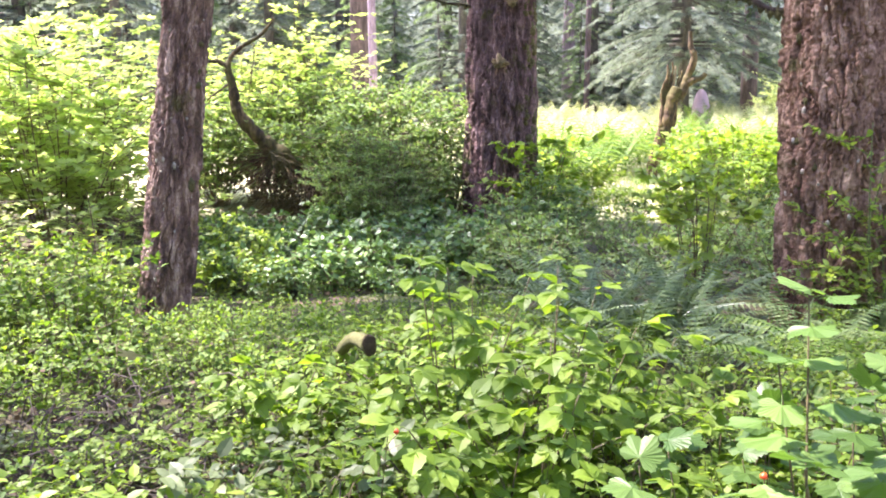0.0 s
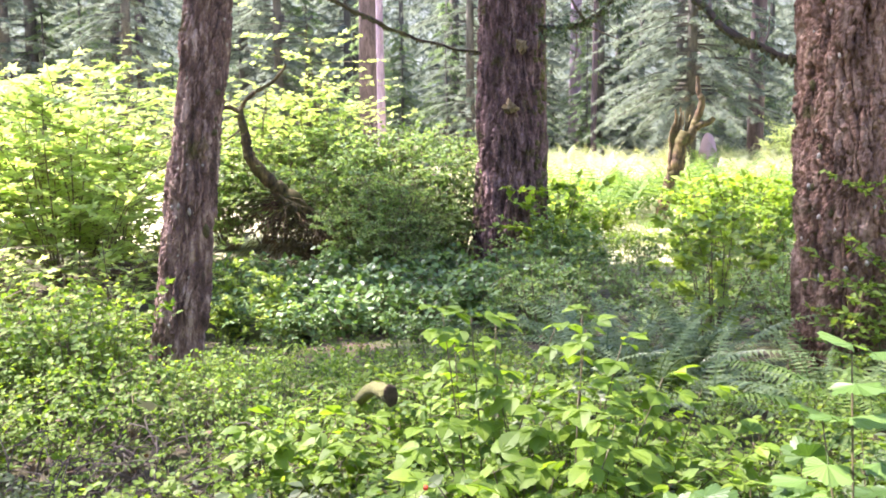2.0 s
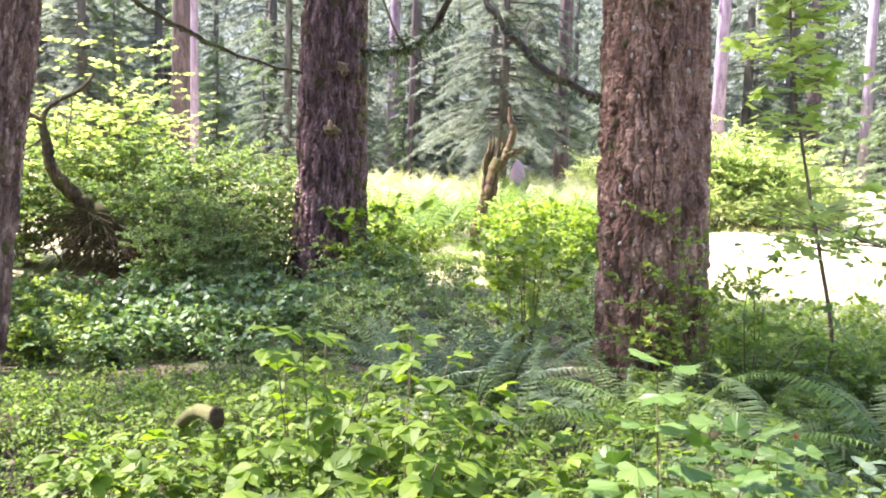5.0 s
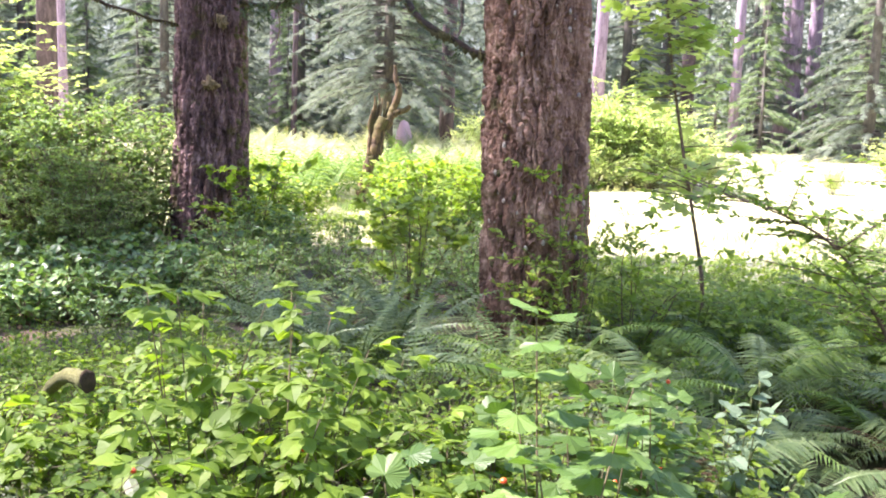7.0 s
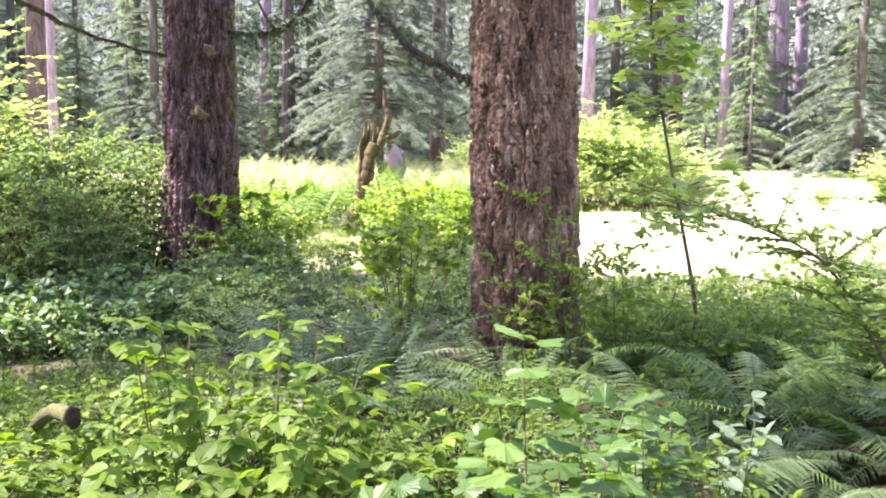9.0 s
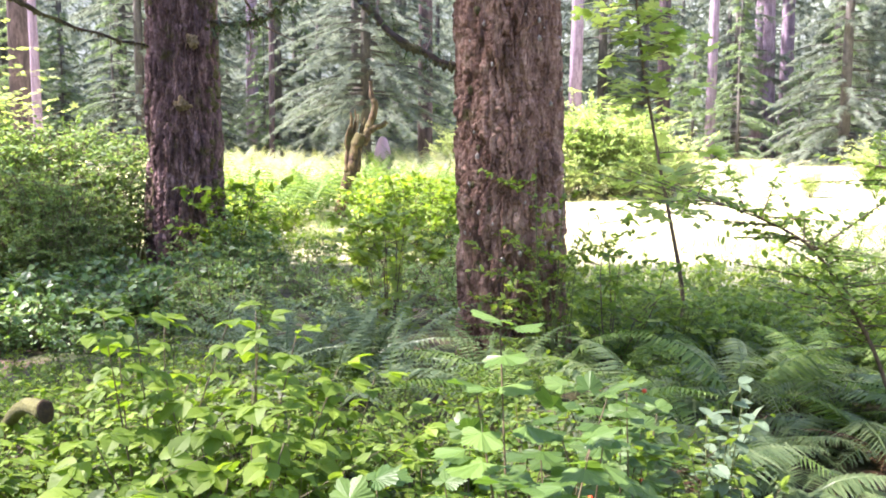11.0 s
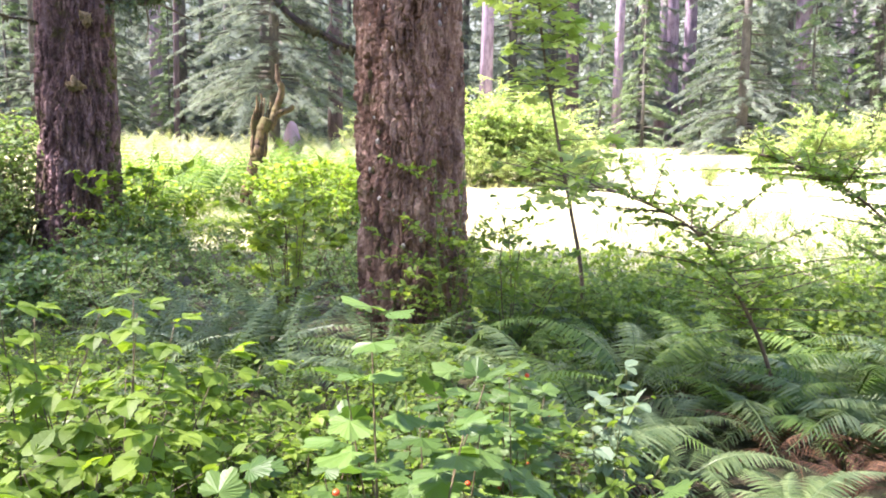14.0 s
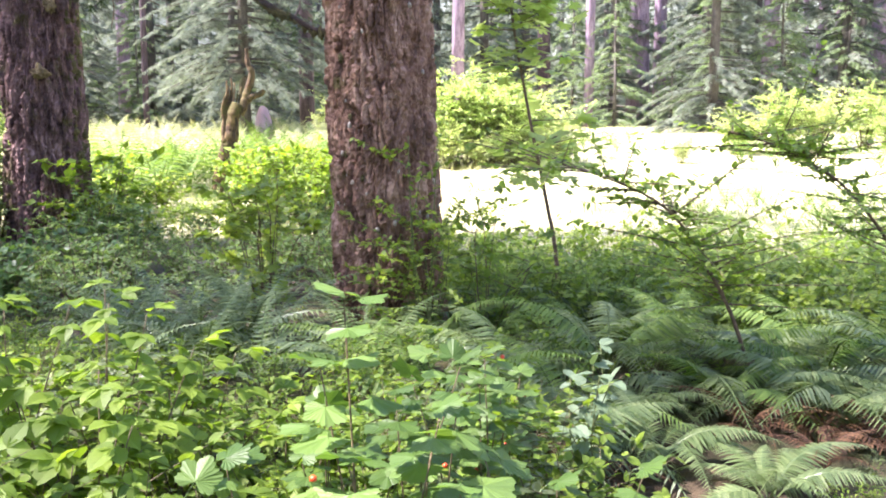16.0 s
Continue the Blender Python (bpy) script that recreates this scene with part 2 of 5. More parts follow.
nt.links.new(base, bsdf.inputs["Base Color"])
bsdf.inputs["Roughness"].default_value = 0.95
bump_to(nt, bsdf, noise_of(nt, 40, 6), 0.8, 0.03)

# ---- mesh tools ----
rng = np.random.default_rng(7)


def ground_z(x, y):
    d = np.maximum(np.asarray(y, float) * 0.9 + np.abs(np.asarray(x, float)) * 0.45, 0)
    sm = lambda a, b: np.clip((d - a) / (b - a), 0, 1) ** 2 * (3 - 2 * np.clip((d - a) / (b - a), 0, 1))
    z = -0.22 * sm(5, 8.5) + 0.22 * sm(9, 14) + 1.4 * sm(13, 46) + 1.4 * sm(46, 130)
    return z + 0.03 * np.sin(x * 1.7 + 0.4) * np.cos(y * 1.3) + 0.02 * np.sin(x * 3.9 + y * 3.1)


def gz(x, y):
    return float(ground_z(x, y))


def mesh_from(name, V, F, mat, smooth=False):
    me = bpy.data.meshes.new(name)
    V, F = np.asarray(V, np.float32), np.asarray(F, np.int32)
    n = F.shape[1]
    me.vertices.add(len(V))
    me.vertices.foreach_set("co", V.ravel())
    me.loops.add(F.size)
    me.loops.foreach_set("vertex_index", F.ravel())
    me.polygons.add(len(F))
    me.polygons.foreach_set("loop_start", np.arange(0, F.size, n, dtype=np.int32))
    me.polygons.foreach_set("use_smooth", np.full(len(F), smooth))
    me.update(calc_edges=True)
    me.materials.append(mat)
    return me


def join(pieces):
    """Joins (V, F) pairs of triangles."""
    V, F, k = [], [], 0
    for v, f in pieces:
        V.append(v), F.append(f + k)
        k += len(v)
    return np.concatenate(V), np.concatenate(F)


def part(name, VF, mat, parent, label="", smooth=False, at=(0, 0, 0)):
    ob = new(name, mesh_from(name, *VF, mat, smooth))
    ob.parent, ob.location = parent, at
    return tagged(ob, label, kind="stuff" if name in ("branchwork", "foliage", "moss", "root_mass", "litter") else "")


def share(name, mesh, parent, m):
    ob = new(name, mesh)
    ob.parent, ob.matrix_basis = parent, m
    return ob


def thing(name, x, y, z=None, label="", category="", group="", kind=""):
    ob = new(name)
    ob.empty_display_size = 0.2
    ob.location = (x, y, gz(x, y) if z is None else z)
    return tagged(ob, label, category, group, kind)


def tube(points, radii, sides=6, cap=True):
    P, r = np.asarray(points, float), np.broadcast_to(np.asarray(radii, float), (len(points),))
    T = np.gradient(P, axis=0)
    T /= np.linalg.norm(T, axis=1)[:, None] + 1e-9
    ref = np.where(np.abs(T[:, 2:3]) > 0.9, [[1.0, 0, 0]], [[0, 0, 1.0]])
    A = np.cross(T, ref)
    for i in range(1, len(A)):
        if A[i] @ A[i - 1] < 0:
            A[i] = -A[i]
    A /= np.linalg.norm(A, axis=1)[:, None] + 1e-9
    B = np.cross(T, A)
    th = np.linspace(0, 2 * np.pi, sides, endpoint=False)
    V = P[:, None] + r[:, None, None] * (np.cos(th)[None, :, None] * A[:, None] + np.sin(th)[None, :, None] * B[:, None])
    n = len(P)
    i, j = np.meshgrid(np.arange(n - 1), np.arange(sides), indexing="ij")
    a, b = (i * sides + j).ravel(), (i * sides + (j + 1) % sides).ravel()
    F = np.concatenate([np.stack([a, b, b + sides], 1), np.stack([a, b + sides, a + sides], 1)])
    V = V.reshape(-1, 3)
    if cap:
        V = np.concatenate([V, P[:1], P[-1:]])
        k = np.arange(sides)
        F = np.concatenate([F, np.stack([(k + 1) % sides, k, np.full(sides, n * sides)], 1),
                            np.stack([(n - 1) * sides + k, (n - 1) * sides + (k + 1) % sides, np.full(sides, n * sides + 1)], 1)])
    return V, F.astype(int)


def curve(points, n=12):
    """A smooth line through a few points (Catmull-Rom)."""
    P = np.asarray(points, float)
    Q = np.concatenate([2 * P[:1] - P[1:2], P, 2 * P[-1:] - P[-2:-1]])
    out_ = []
    for i in range(len(P) - 1):
        t = np.linspace(0, 1, n, endpoint=i == len(P) - 2)[:, None]
        a, b, c, d = Q[i:i + 4]
        out_.append(0.5 * (2 * b + (c - a) * t + (2 * a - 5 * b + 4 * c - d) * t ** 2 + (3 * b - a - 3 * c + d) * t ** 3))
    return np.concatenate(out_)


def blade(ys, ws, fold=0.12, droop=0.1):
    """A leaf along +Y of length 1, from half widths ws at the places ys; it folds along its rib and droops."""
    ys, ws = np.asarray(ys, float), np.asarray(ws, float)
    n = len(ys)
    zc = -droop * ys ** 2
    V = np.concatenate([np.stack([-ws, ys, zc + fold * ws], 1), np.stack([0 * ws, ys, zc], 1), np.stack([ws, ys, zc + fold * ws], 1)])
    F = []
    for i in range(n - 1):
        for s in (0, n):
            a, b, c, d = s + i, s + n + i, s + n + i + 1, s + i + 1
            if ws[i] > 0:
                F.append((a, b, c) if s == 0 else (a, b, c))
            if ws[i + 1] > 0 or ws[i] > 0:
                F.append((a, c, d))
    # drop the faces that are lines
    F = [f for f in F if np.linalg.norm(np.cross(V[f[1]] - V[f[0]], V[f[2]] - V[f[0]])) > 1e-7]
    return V, np.array(F)


def palmate(lobes=5, depth=0.36, spread=128, droop=0.16, per=6):
    """A lobed, toothed leaf: a fan from the end of its stalk."""
    V, k = [(0, 0, 0)], lobes * per
    for i in range(k + 1):
        u = i / k * 2 - 1
        a = radians(spread) * u
        w = ((u + 1) / 2 * lobes) % 1.0                      # place within the lobe
        peak = (1 - abs(2 * w - 1)) ** 0.85
        r = (1 - depth + depth * peak) * (1 - 0.34 * abs(u) ** 1.4) * (1 + (0.05 if i % 2 else -0.04))
        V.append((0.62 * r * math.sin(a), 0.62 * r * math.cos(a) + 0.06, -droop * r * r * (0.35 + 0.65 * abs(math.sin(a))) + 0.05 * peak))
    return np.array(V), np.array([(0, i + 1, i + 2) for i in range(k)])


TINY = blade([0, 0.45, 1], [0, 0.3, 0], 0.2, 0.1)
KITE = blade([0, 0.42, 1], [0, 0.36, 0], 0.2, 0.2)
OVAL = blade([0, 0.22, 0.6, 1], [0, 0.27, 0.27, 0], 0.15, 0.15)
ROUND = blade([0, 0.12, 0.4, 0.75, 1], [0, 0.24, 0.36, 0.27, 0], 0.2, 0.2)
TOOTHED = blade([0, 0.1, 0.2, 0.3, 0.42, 0.52, 0.64, 0.74, 0.85, 1], [0, 0.2, 0.26, 0.37, 0.35, 0.39, 0.3, 0.27, 0.13, 0], 0.22, 0.22)
LOBED = palmate(5, 0.42, per=4)
STAR = palmate(5, 0.45, per=2)
LOBED7 = palmate(5, 0.25, 140, per=8)
STRAW = blade([0, 0.5, 1], [0.02, 0.016, 0], 0.3, 0.35)


def frames(D, U):
    """Turns that carry +Y to D and +Z near U, for many at once."""
    D = D / (np.linalg.norm(D, axis=1)[:, None] + 1e-9)
    X = np.cross(D, U)
    X /= np.linalg.norm(X, axis=1)[:, None] + 1e-9
    return np.stack([X, D, np.cross(X, D)], 2)


def strew(template, P, D, U, S):
    V, F = template
    R = frames(np.asarray(D, float), np.asarray(U, float)) * np.asarray(S, float)[:, None, None]
    W = np.einsum("nij,kj->nki", R, V) + np.asarray(P, float)[:, None]
    return W.reshape(-1, 3), (F[None] + (np.arange(len(P)) * len(V))[:, None, None]).reshape(-1, 3)


def unit(n, r=rng, up=0.0):
    v = r.normal(size=(n, 3))
    v /= np.linalg.norm(v, axis=1)[:, None]
    v[:, 2] += up
    return v


def turn_of(d, up=(0, 0, 1), s=1.0, p=(0, 0, 0)):
    R = frames(np.array([d], float), np.array([up], float))[0] * s
    return Matrix.Translation(p) @ Matrix([list(r) for r in R]).to_4x4()

# ---- setting ----
def build_ground():
    rings = np.concatenate([[0.0], np.geomspace(0.4, 1600, 150)])
    th = np.linspace(0, 2 * np.pi, 220, endpoint=False)
    X, Y = rings[:, None] * np.sin(th), rings[:, None] * np.cos(th)
    Z = ground_z(X, Y)
    fine = np.exp(-rings / 14)[:, None] * 0.05
    Z = Z + fine * np.sin(X * 7.1 + np.cos(Y * 5)) * np.cos(Y * 6.3 + X)
    V = np.stack([X, Y, Z], 2).reshape(-1, 3)
    n = len(th)
    i, j = np.meshgrid(np.arange(len(rings) - 1), np.arange(n), indexing="ij")
    a, b = (i * n + j).ravel(), (i * n + (j + 1) % n).ravel()
    F = np.concatenate([np.stack([a, a + n, b + n], 1), np.stack([a, b + n, b], 1)])
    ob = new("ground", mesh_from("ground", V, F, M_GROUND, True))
    tagged(ob, "forest floor of needles and moss with a pale sunlit clearing", "ground", kind="structure")


build_ground()


# ---- big trunks ----
def value_noise(u, v, nu, seed):
    """Smooth noise on a sheet whose u runs round with period nu; from -1 to 1."""
    r = np.random.default_rng(int(seed))
    tab = r.uniform(-1, 1, (257, nu))
    i, j = np.floor(u).astype(int), np.floor(v).astype(int)
    fu, fv = u - i, v - j
    fu, fv = fu * fu * (3 - 2 * fu), fv * fv * (3 - 2 * fv)
    g = lambda a, b: tab[b % 257, a % nu]
    return (g(i, j) * (1 - fu) + g(i + 1, j) * fu) * (1 - fv) + (g(i, j + 1) * (1 - fu) + g(i + 1, j + 1) * fu) * fv


def plates(u, v, nu, seed):
    """Cells on that sheet: the way to the nearest border, a value for each cell and the place in it."""
    r = np.random.default_rng(int(seed))
    jit = r.uniform(0.08, 0.92, (509, nu, 2))
    val = r.uniform(-1, 1, (509, nu))
    i, j = np.floor(u).astype(int), np.floor(v).astype(int)
    best, second = np.full(u.shape, 9.0), np.full(u.shape, 9.0)
    cell, low = np.zeros(u.shape), np.zeros(u.shape)
    for di in (-1, 0, 1):
        for dj in (-1, 0, 1):
            a, b = i + di, j + dj
            q = jit[b % 509, a % nu]
            du, dv = u - a - q[..., 0], v - b - q[..., 1]
            d = np.sqrt(du * du + dv * dv * 0.8)
            near = d < best
            second = np.where(near, best, np.minimum(second, d))
            cell, low = np.where(near, val[b % 509, a % nu], cell), np.where(near, dv, low)
            best = np.where(near, d, best)
    return second - best, cell, low


def bark_trunk(axis, radius, z1, sides, rows, amp, seed, flare, wide, tall, flake):
    """Trunk round a leaning axis in bark plates of that width and height, which lift at their lower ends; local z from -0.25 to z1."""
    zs = np.linspace(-0.25, z1, rows)[:, None]
    th = np.linspace(0, 2 * np.pi, sides, endpoint=False)[None, :]
    r = np.array([radius(z) for z in zs[:, 0]])[:, None] * (1 + flare * np.exp(-np.maximum(zs, 0) / 0.4))
    nu = max(8, round(2 * np.pi * radius(1.0) / wide))
    u, v = np.broadcast_to(th / (2 * np.pi) * nu, (rows, sides)), np.broadcast_to(zs / tall + 40, (rows, sides))
    sway = 0.5 * value_noise(u, v * 1.3, nu, seed)
    sway = sway + 0.3 * value_noise(u * 2, v * 5, nu * 2, seed + 1) + 0.14 * value_noise(u * 5, v * 16, nu * 5, seed + 8)
    rise = 0.2 * value_noise(u * 2, v * 2.5, nu * 2, seed + 2) + 0.14 * value_noise(u * 5, v * 14, nu * 5, seed + 9)
    edge, cell, low = plates(u + sway, v + rise, nu, seed + 3)
    edge2, cell2, low2 = plates(u * 2 + sway * 2.6, v * 2.6 + rise * 3, nu * 2, seed + 4)
    body = np.clip(edge / 0.42, 0, 1) ** 0.7
    body2 = np.clip(edge2 / 0.22, 0, 1) ** 0.8
    fine = value_noise(u * 6, v * 22 * tall / 0.2, nu * 6, seed + 5) + 0.8 * value_noise(u * 13, v * 46 * tall / 0.2, nu * 13, seed + 6)
    d = amp * (1.5 * body - 1.3 + 0.7 * cell + 0.45 * body2 + 0.35 * cell2 - flake * (0.8 * low * body + 0.8 * low2 * body2) + 0.13 * fine)
    swell = 0.035 * value_noise(u * 4 / nu, np.broadcast_to(zs * 1.3 + 9, u.shape), 4, seed + 7)
    lobes = flare * 0.35 * np.exp(-np.maximum(zs, 0) / 0.3) * np.sin(3 * th + seed)
    rr = r * (1 + swell + lobes) + d
    V = np.stack([axis[0] * zs + rr * np.cos(th), axis[1] * zs + rr * np.sin(th), np.broadcast_to(zs, rr.shape)], 2)
    i, j = np.meshgrid(np.arange(rows - 1), np.arange(sides), indexing="ij")
    a, b = (i * sides + j).ravel(), (i * sides + (j + 1) % sides).ravel()
    F = np.concatenate([np.stack([a, b, b + sides], 1), np.stack([a, b + sides, a + sides], 1)])
    return V.reshape(-1, 3), F


def lump(r, p, seed, stretch=(1, 1, 1), rough=0.35, sub=2):
    bm = bmesh.new()
    bmesh.ops.create_icosphere(bm, subdivisions=sub, radius=1)
    V = np.array([v.co[:] for v in bm.verts])
    F = np.array([[v.index for v in f.verts] for f in bm.faces])
    bm.free()
    k = np.array([1 + rough * noise.noise((*(v * 2.3 + seed),)) for v in V])
    return V * k[:, None] * r * np.array(stretch) + np.array(p), F


SPRAY_FAR = blade([0, 0.25, 0.38, 0.68, 1], [0.02, 0.22, 0.09, 0.16, 0], -0.1, 0.3)


def feather():
    """A needle twig of five narrow tongues."""
    V, F = [], []
    for b, a, l, w in ((0, 0, 1.0, 0.05), (0.1, 48, 0.5, 0.05), (0.1, -48, 0.5, 0.05), (0.38, 42, 0.4, 0.045), (0.38, -42, 0.4, 0.045)):
        d, n = np.array([math.sin(radians(a)), math.cos(radians(a)), -0.22]), np.array([math.cos(radians(a)), -math.sin(radians(a)), 0])
        o = np.array([0, b, -0.25 * b * b])
        V += [o - n * w, o + n * w, o + d * l]
        F.append((len(V) - 3, len(V) - 2, len(V) - 1))
    return np.array(V), np.array(F)


SPRAY_LITE = feather()


def crown(H, z0, R, boughs, per, seed, size=0.7, template=SPRAY_FAR, lean=(0, 0), tip=0.75, bias=1.0):
    """Drooping boughs with needle sprays: wood and needles."""
    r = np.random.default_rng(seed)
    wood, P, D, S = [], [], [], []
    for k in range(boughs):
        u = ((k + r.random()) / boughs) ** bias
        z = z0 + (H - z0) * u
        L = R * (1 - u) ** tip * r.uniform(0.6, 1.1) + 0.3
        az = r.uniform(0, 2 * np.pi)
        o = np.array([math.cos(az), math.sin(az), 0])
        t = np.linspace(0, 1, 6)[:, None]
        B = np.array([lean[0] * z, lean[1] * z, z]) + o * L * t + np.array([0, 0, 1.0]) * (0.12 * L * t - 0.42 * L * t ** 2)
        wood.append(tube(B[::2], np.linspace(0.012 * L + 0.012, 0.006, 3), 3, False))
        m = max(4, int(per * (0.35 + L / R)))
        s = r.uniform(0.12, 1, m) ** 0.8
        Q = np.stack([np.interp(s, t[:, 0], B[:, c]) for c in range(3)], 1)
        side = r.choice([-1, 1], m) * r.uniform(0.3, 1.2, m)
        p = np.array([-o[1], o[0], 0])
        d = o * (0.8 * r.random(m)[:, None] + 0.2) + side[:, None] * p + np.stack([0 * s, 0 * s, r.uniform(-0.75, 0.1, m)], 1)
        P.append(Q), D.append(d), S.append(size * r.uniform(0.6, 1.3, m) * (0.6 + 0.5 * (1 - s)))
    P, D, S = np.concatenate(P), np.concatenate(D), np.concatenate(S)
    U = unit(len(P), r) * 0.5 + [0, 0, 1]
    return join(wood), strew(template, P, D, U, S)


def limb(pts, r0, r1, parent, mat, name="limb", label="", n=10, sides=8, wob=0.0, seed=0, knob=0.35):
    C = curve(pts, n * 2)
    if wob:
        C = C + np.array([noise.noise_vector((*(c * 3 + seed),))[:] for c in C]) * wob
    rad = np.linspace(r0, r1, len(C)) * (1 + knob * np.array([noise.noise((*(c * 14 + seed),)) for c in C]))
    if name == "limb":
        hang = np.random.default_rng(int(seed) + len(C))
        moss_tufts("moss", parent, [c - [0, 0, 0.8 * q] for c, q in zip(C[::1], rad) for _ in range(2) if hang.random() < 0.8], 60, 0.02, M_OLIVE, "shaggy hanging moss")
    return part(name, tube(C, rad, sides), mat, parent, label, True)


def moss_tufts(name, parent, P, seed, size, mat, label=""):
    r = np.random.default_rng(seed)
    return part(name, join([lump(size * r.uniform(0.4, 1.2), p, seed + i, (1, 1, r.uniform(1.0, 2.2)), 0.6, 1) for i, p in enumerate(P)]), mat, parent, label, True)


def spruce_slim():
    x, y = -2.32, 6.72
    t = thing("spruce_tree", x, y, gz(x, y), "slim reddish-barked spruce leaning slightly in the undergrowth", "tree")
    z0 = gz(x, y)
    part("trunk", bark_trunk((0.12, 0.02), lambda z: 0.187 - 0.007 * z, 4.4, 260, 560, 0.022, 3, 0.06, 0.05, 0.4, 0.2), M_BARK1, t, "furrowed reddish bark with moss", True)
    part("upper_trunk", tube([(0.12 * min(z, 5) + 0.06 * max(z - 5, 0), 0.02 * z, z) for z in (4.3, 10, 16, 21)], [0.15, 0.12, 0.07, 0.02], 14), M_BARK1, t, "", True)
    w, s = crown(23, 13, 2.8, 30, 18, 11, 0.8, lean=(0.085, 0.02))
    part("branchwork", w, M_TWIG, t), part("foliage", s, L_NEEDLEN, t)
    moss_tufts("moss", t, [(0.17 + 0.12 * z, -0.1 + 0.01 * z, z) for z in (1.15, 1.9, 2.0, 2.2)], 5, 0.03, M_OLIVE, "brown-green moss tufts")
    r = np.random.default_rng(15)
    P = [((0.187 - 0.007 * z) * math.cos(a) + 0.12 * z, (0.187 - 0.007 * z) * math.sin(a) + 0.02 * z, z) for z, a in zip(r.uniform(0.3, 3.2, 45), r.uniform(-3.0, 0.0, 45))]
    moss_tufts("moss", t, P, 16, 0.013, M_LICHEN, "pale crusts of lichen")


def fir_middle():
    x, y = 0.615, 12.45
    z0 = gz(x, y)
    t = thing("fir_tree", x, y, z0, "thick purple-brown fir with mossy side and dead limbs", "tree")
    part("trunk", bark_trunk((0.008, 0.0), lambda z: 0.5 - 0.022 * z, 5.0, 360, 420, 0.042, 8, 0.1, 0.066, 0.5, 0.1), M_BARK2, t, "deeply furrowed purplish bark", True)
    part("upper_trunk", tube([(0.008 * z, 0, z) for z in (4.9, 12, 20, 28)], [0.39, 0.24, 0.15, 0.03], 16), M_BARK2, t, "", True)
    w, s = crown(30, 15, 3.2, 34, 20, 12, 0.95, lean=(0.008, 0))
    part("branchwork", w, M_TWIG, t), part("foliage", s, L_NEEDLEN, t)
    part("burl", lump(0.08, (-0.035, -0.565, 2.17 - z0), 3, (1, 0.7, 0.85), 1.3, 3), M_BURL, t, "round mossy burl", True)
    part("burl", lump(0.06, (0.12, -0.53, 2.98 - z0), 4, (1, 0.7, 1.2), 1.3, 3), M_BURL, t, "round mossy burl", True)
    r = np.random.default_rng(4)
    P = []
    for i in range(230):
        z = r.uniform(0.7, 4.3)
        a = 0.15 - r.uniform(0.0, 1.0) ** 1.3
        rad = 0.5 - 0.024 * z
        P.append((0.008 * z + rad * math.cos(a), rad * math.sin(a), z))
    moss_tufts("moss", t, P, 9, 0.05, M_OLIVE, "hanging olive moss along the side")
    d = np.array([x, y, z0])
    limb(np.array([(0.2, 12.3, 2.94), (-0.6, 11.95, 3.06), (-1.17, 11.62, 3.27), (-1.6, 11.2, 3.45), (-1.95, 10.8, 3.66), (-2.6, 10.2, 4.1)]) - d, 0.016, 0.03, t, M_MOSSY, label="long bare dead limb", wob=0.05)
    limb(np.array([(0.95, 12.2, 3.27), (1.3, 11.9, 3.22), (1.55, 11.66, 3.25), (1.8, 11.35, 3.45), (1.96, 11.08, 3.69), (2.2, 10.8, 4.3)]) - d, 0.026, 0.045, t, M_MOSSY, label="curved mossy limb", wob=0.06)
    limb(np.array([(1.5, 11.7, 3.24), (1.72, 11.6, 3.12), (1.95, 11.4, 2.98)]) - d, 0.02, 0.006, t, M_TWIG, "twig")
    limb(np.array([(1.52, 11.7, 3.3), (1.35, 11.5, 3.5), (1.15, 11.3, 3.9)]) - d, 0.022, 0.012, t, M_TWIG, "twig")
    limb(np.array([(1.42, 11.75, 3.22), (1.45, 11.7, 2.95), (1.4, 11.66, 2.7)]) - d, 0.012, 0.004, t, M_TWIG, "twig")
    for k in range(22):
        b = np.array([1.0 + 0.04 * k, 11.85 - 0.045 * k, 3.24 + 0.012 * k])
        e = b + np.array([r.uniform(-0.1, 0.45), r.uniform(-0.3, 0.1), r.uniform(-0.45, 0.15)])
        limb(np.array([b, (b + e) / 2 + [0, 0, 0.05], e]) - d, 0.006, 0.002, t, M_MOSSY, "twig", n=2, sides=4)
    n = 190
    along = r.random(n)
    Q = np.stack([1.1 + 1.0 * along, 11.95 - 0.95 * along, 3.22 + 0.5 * along ** 2], 1) + r.normal(size=(n, 3)) * [0.1, 0.12, 0.07] - [0, 0, 0.06] - d
    part("foliage", strew(SPRAY_LITE, Q, unit(n, r, -0.5), unit(n, r) * 0.4 + [0, 0, 1], r.uniform(0.1, 0.26, n)), L_NEEDLEN, t, "thin drooping needle twigs")


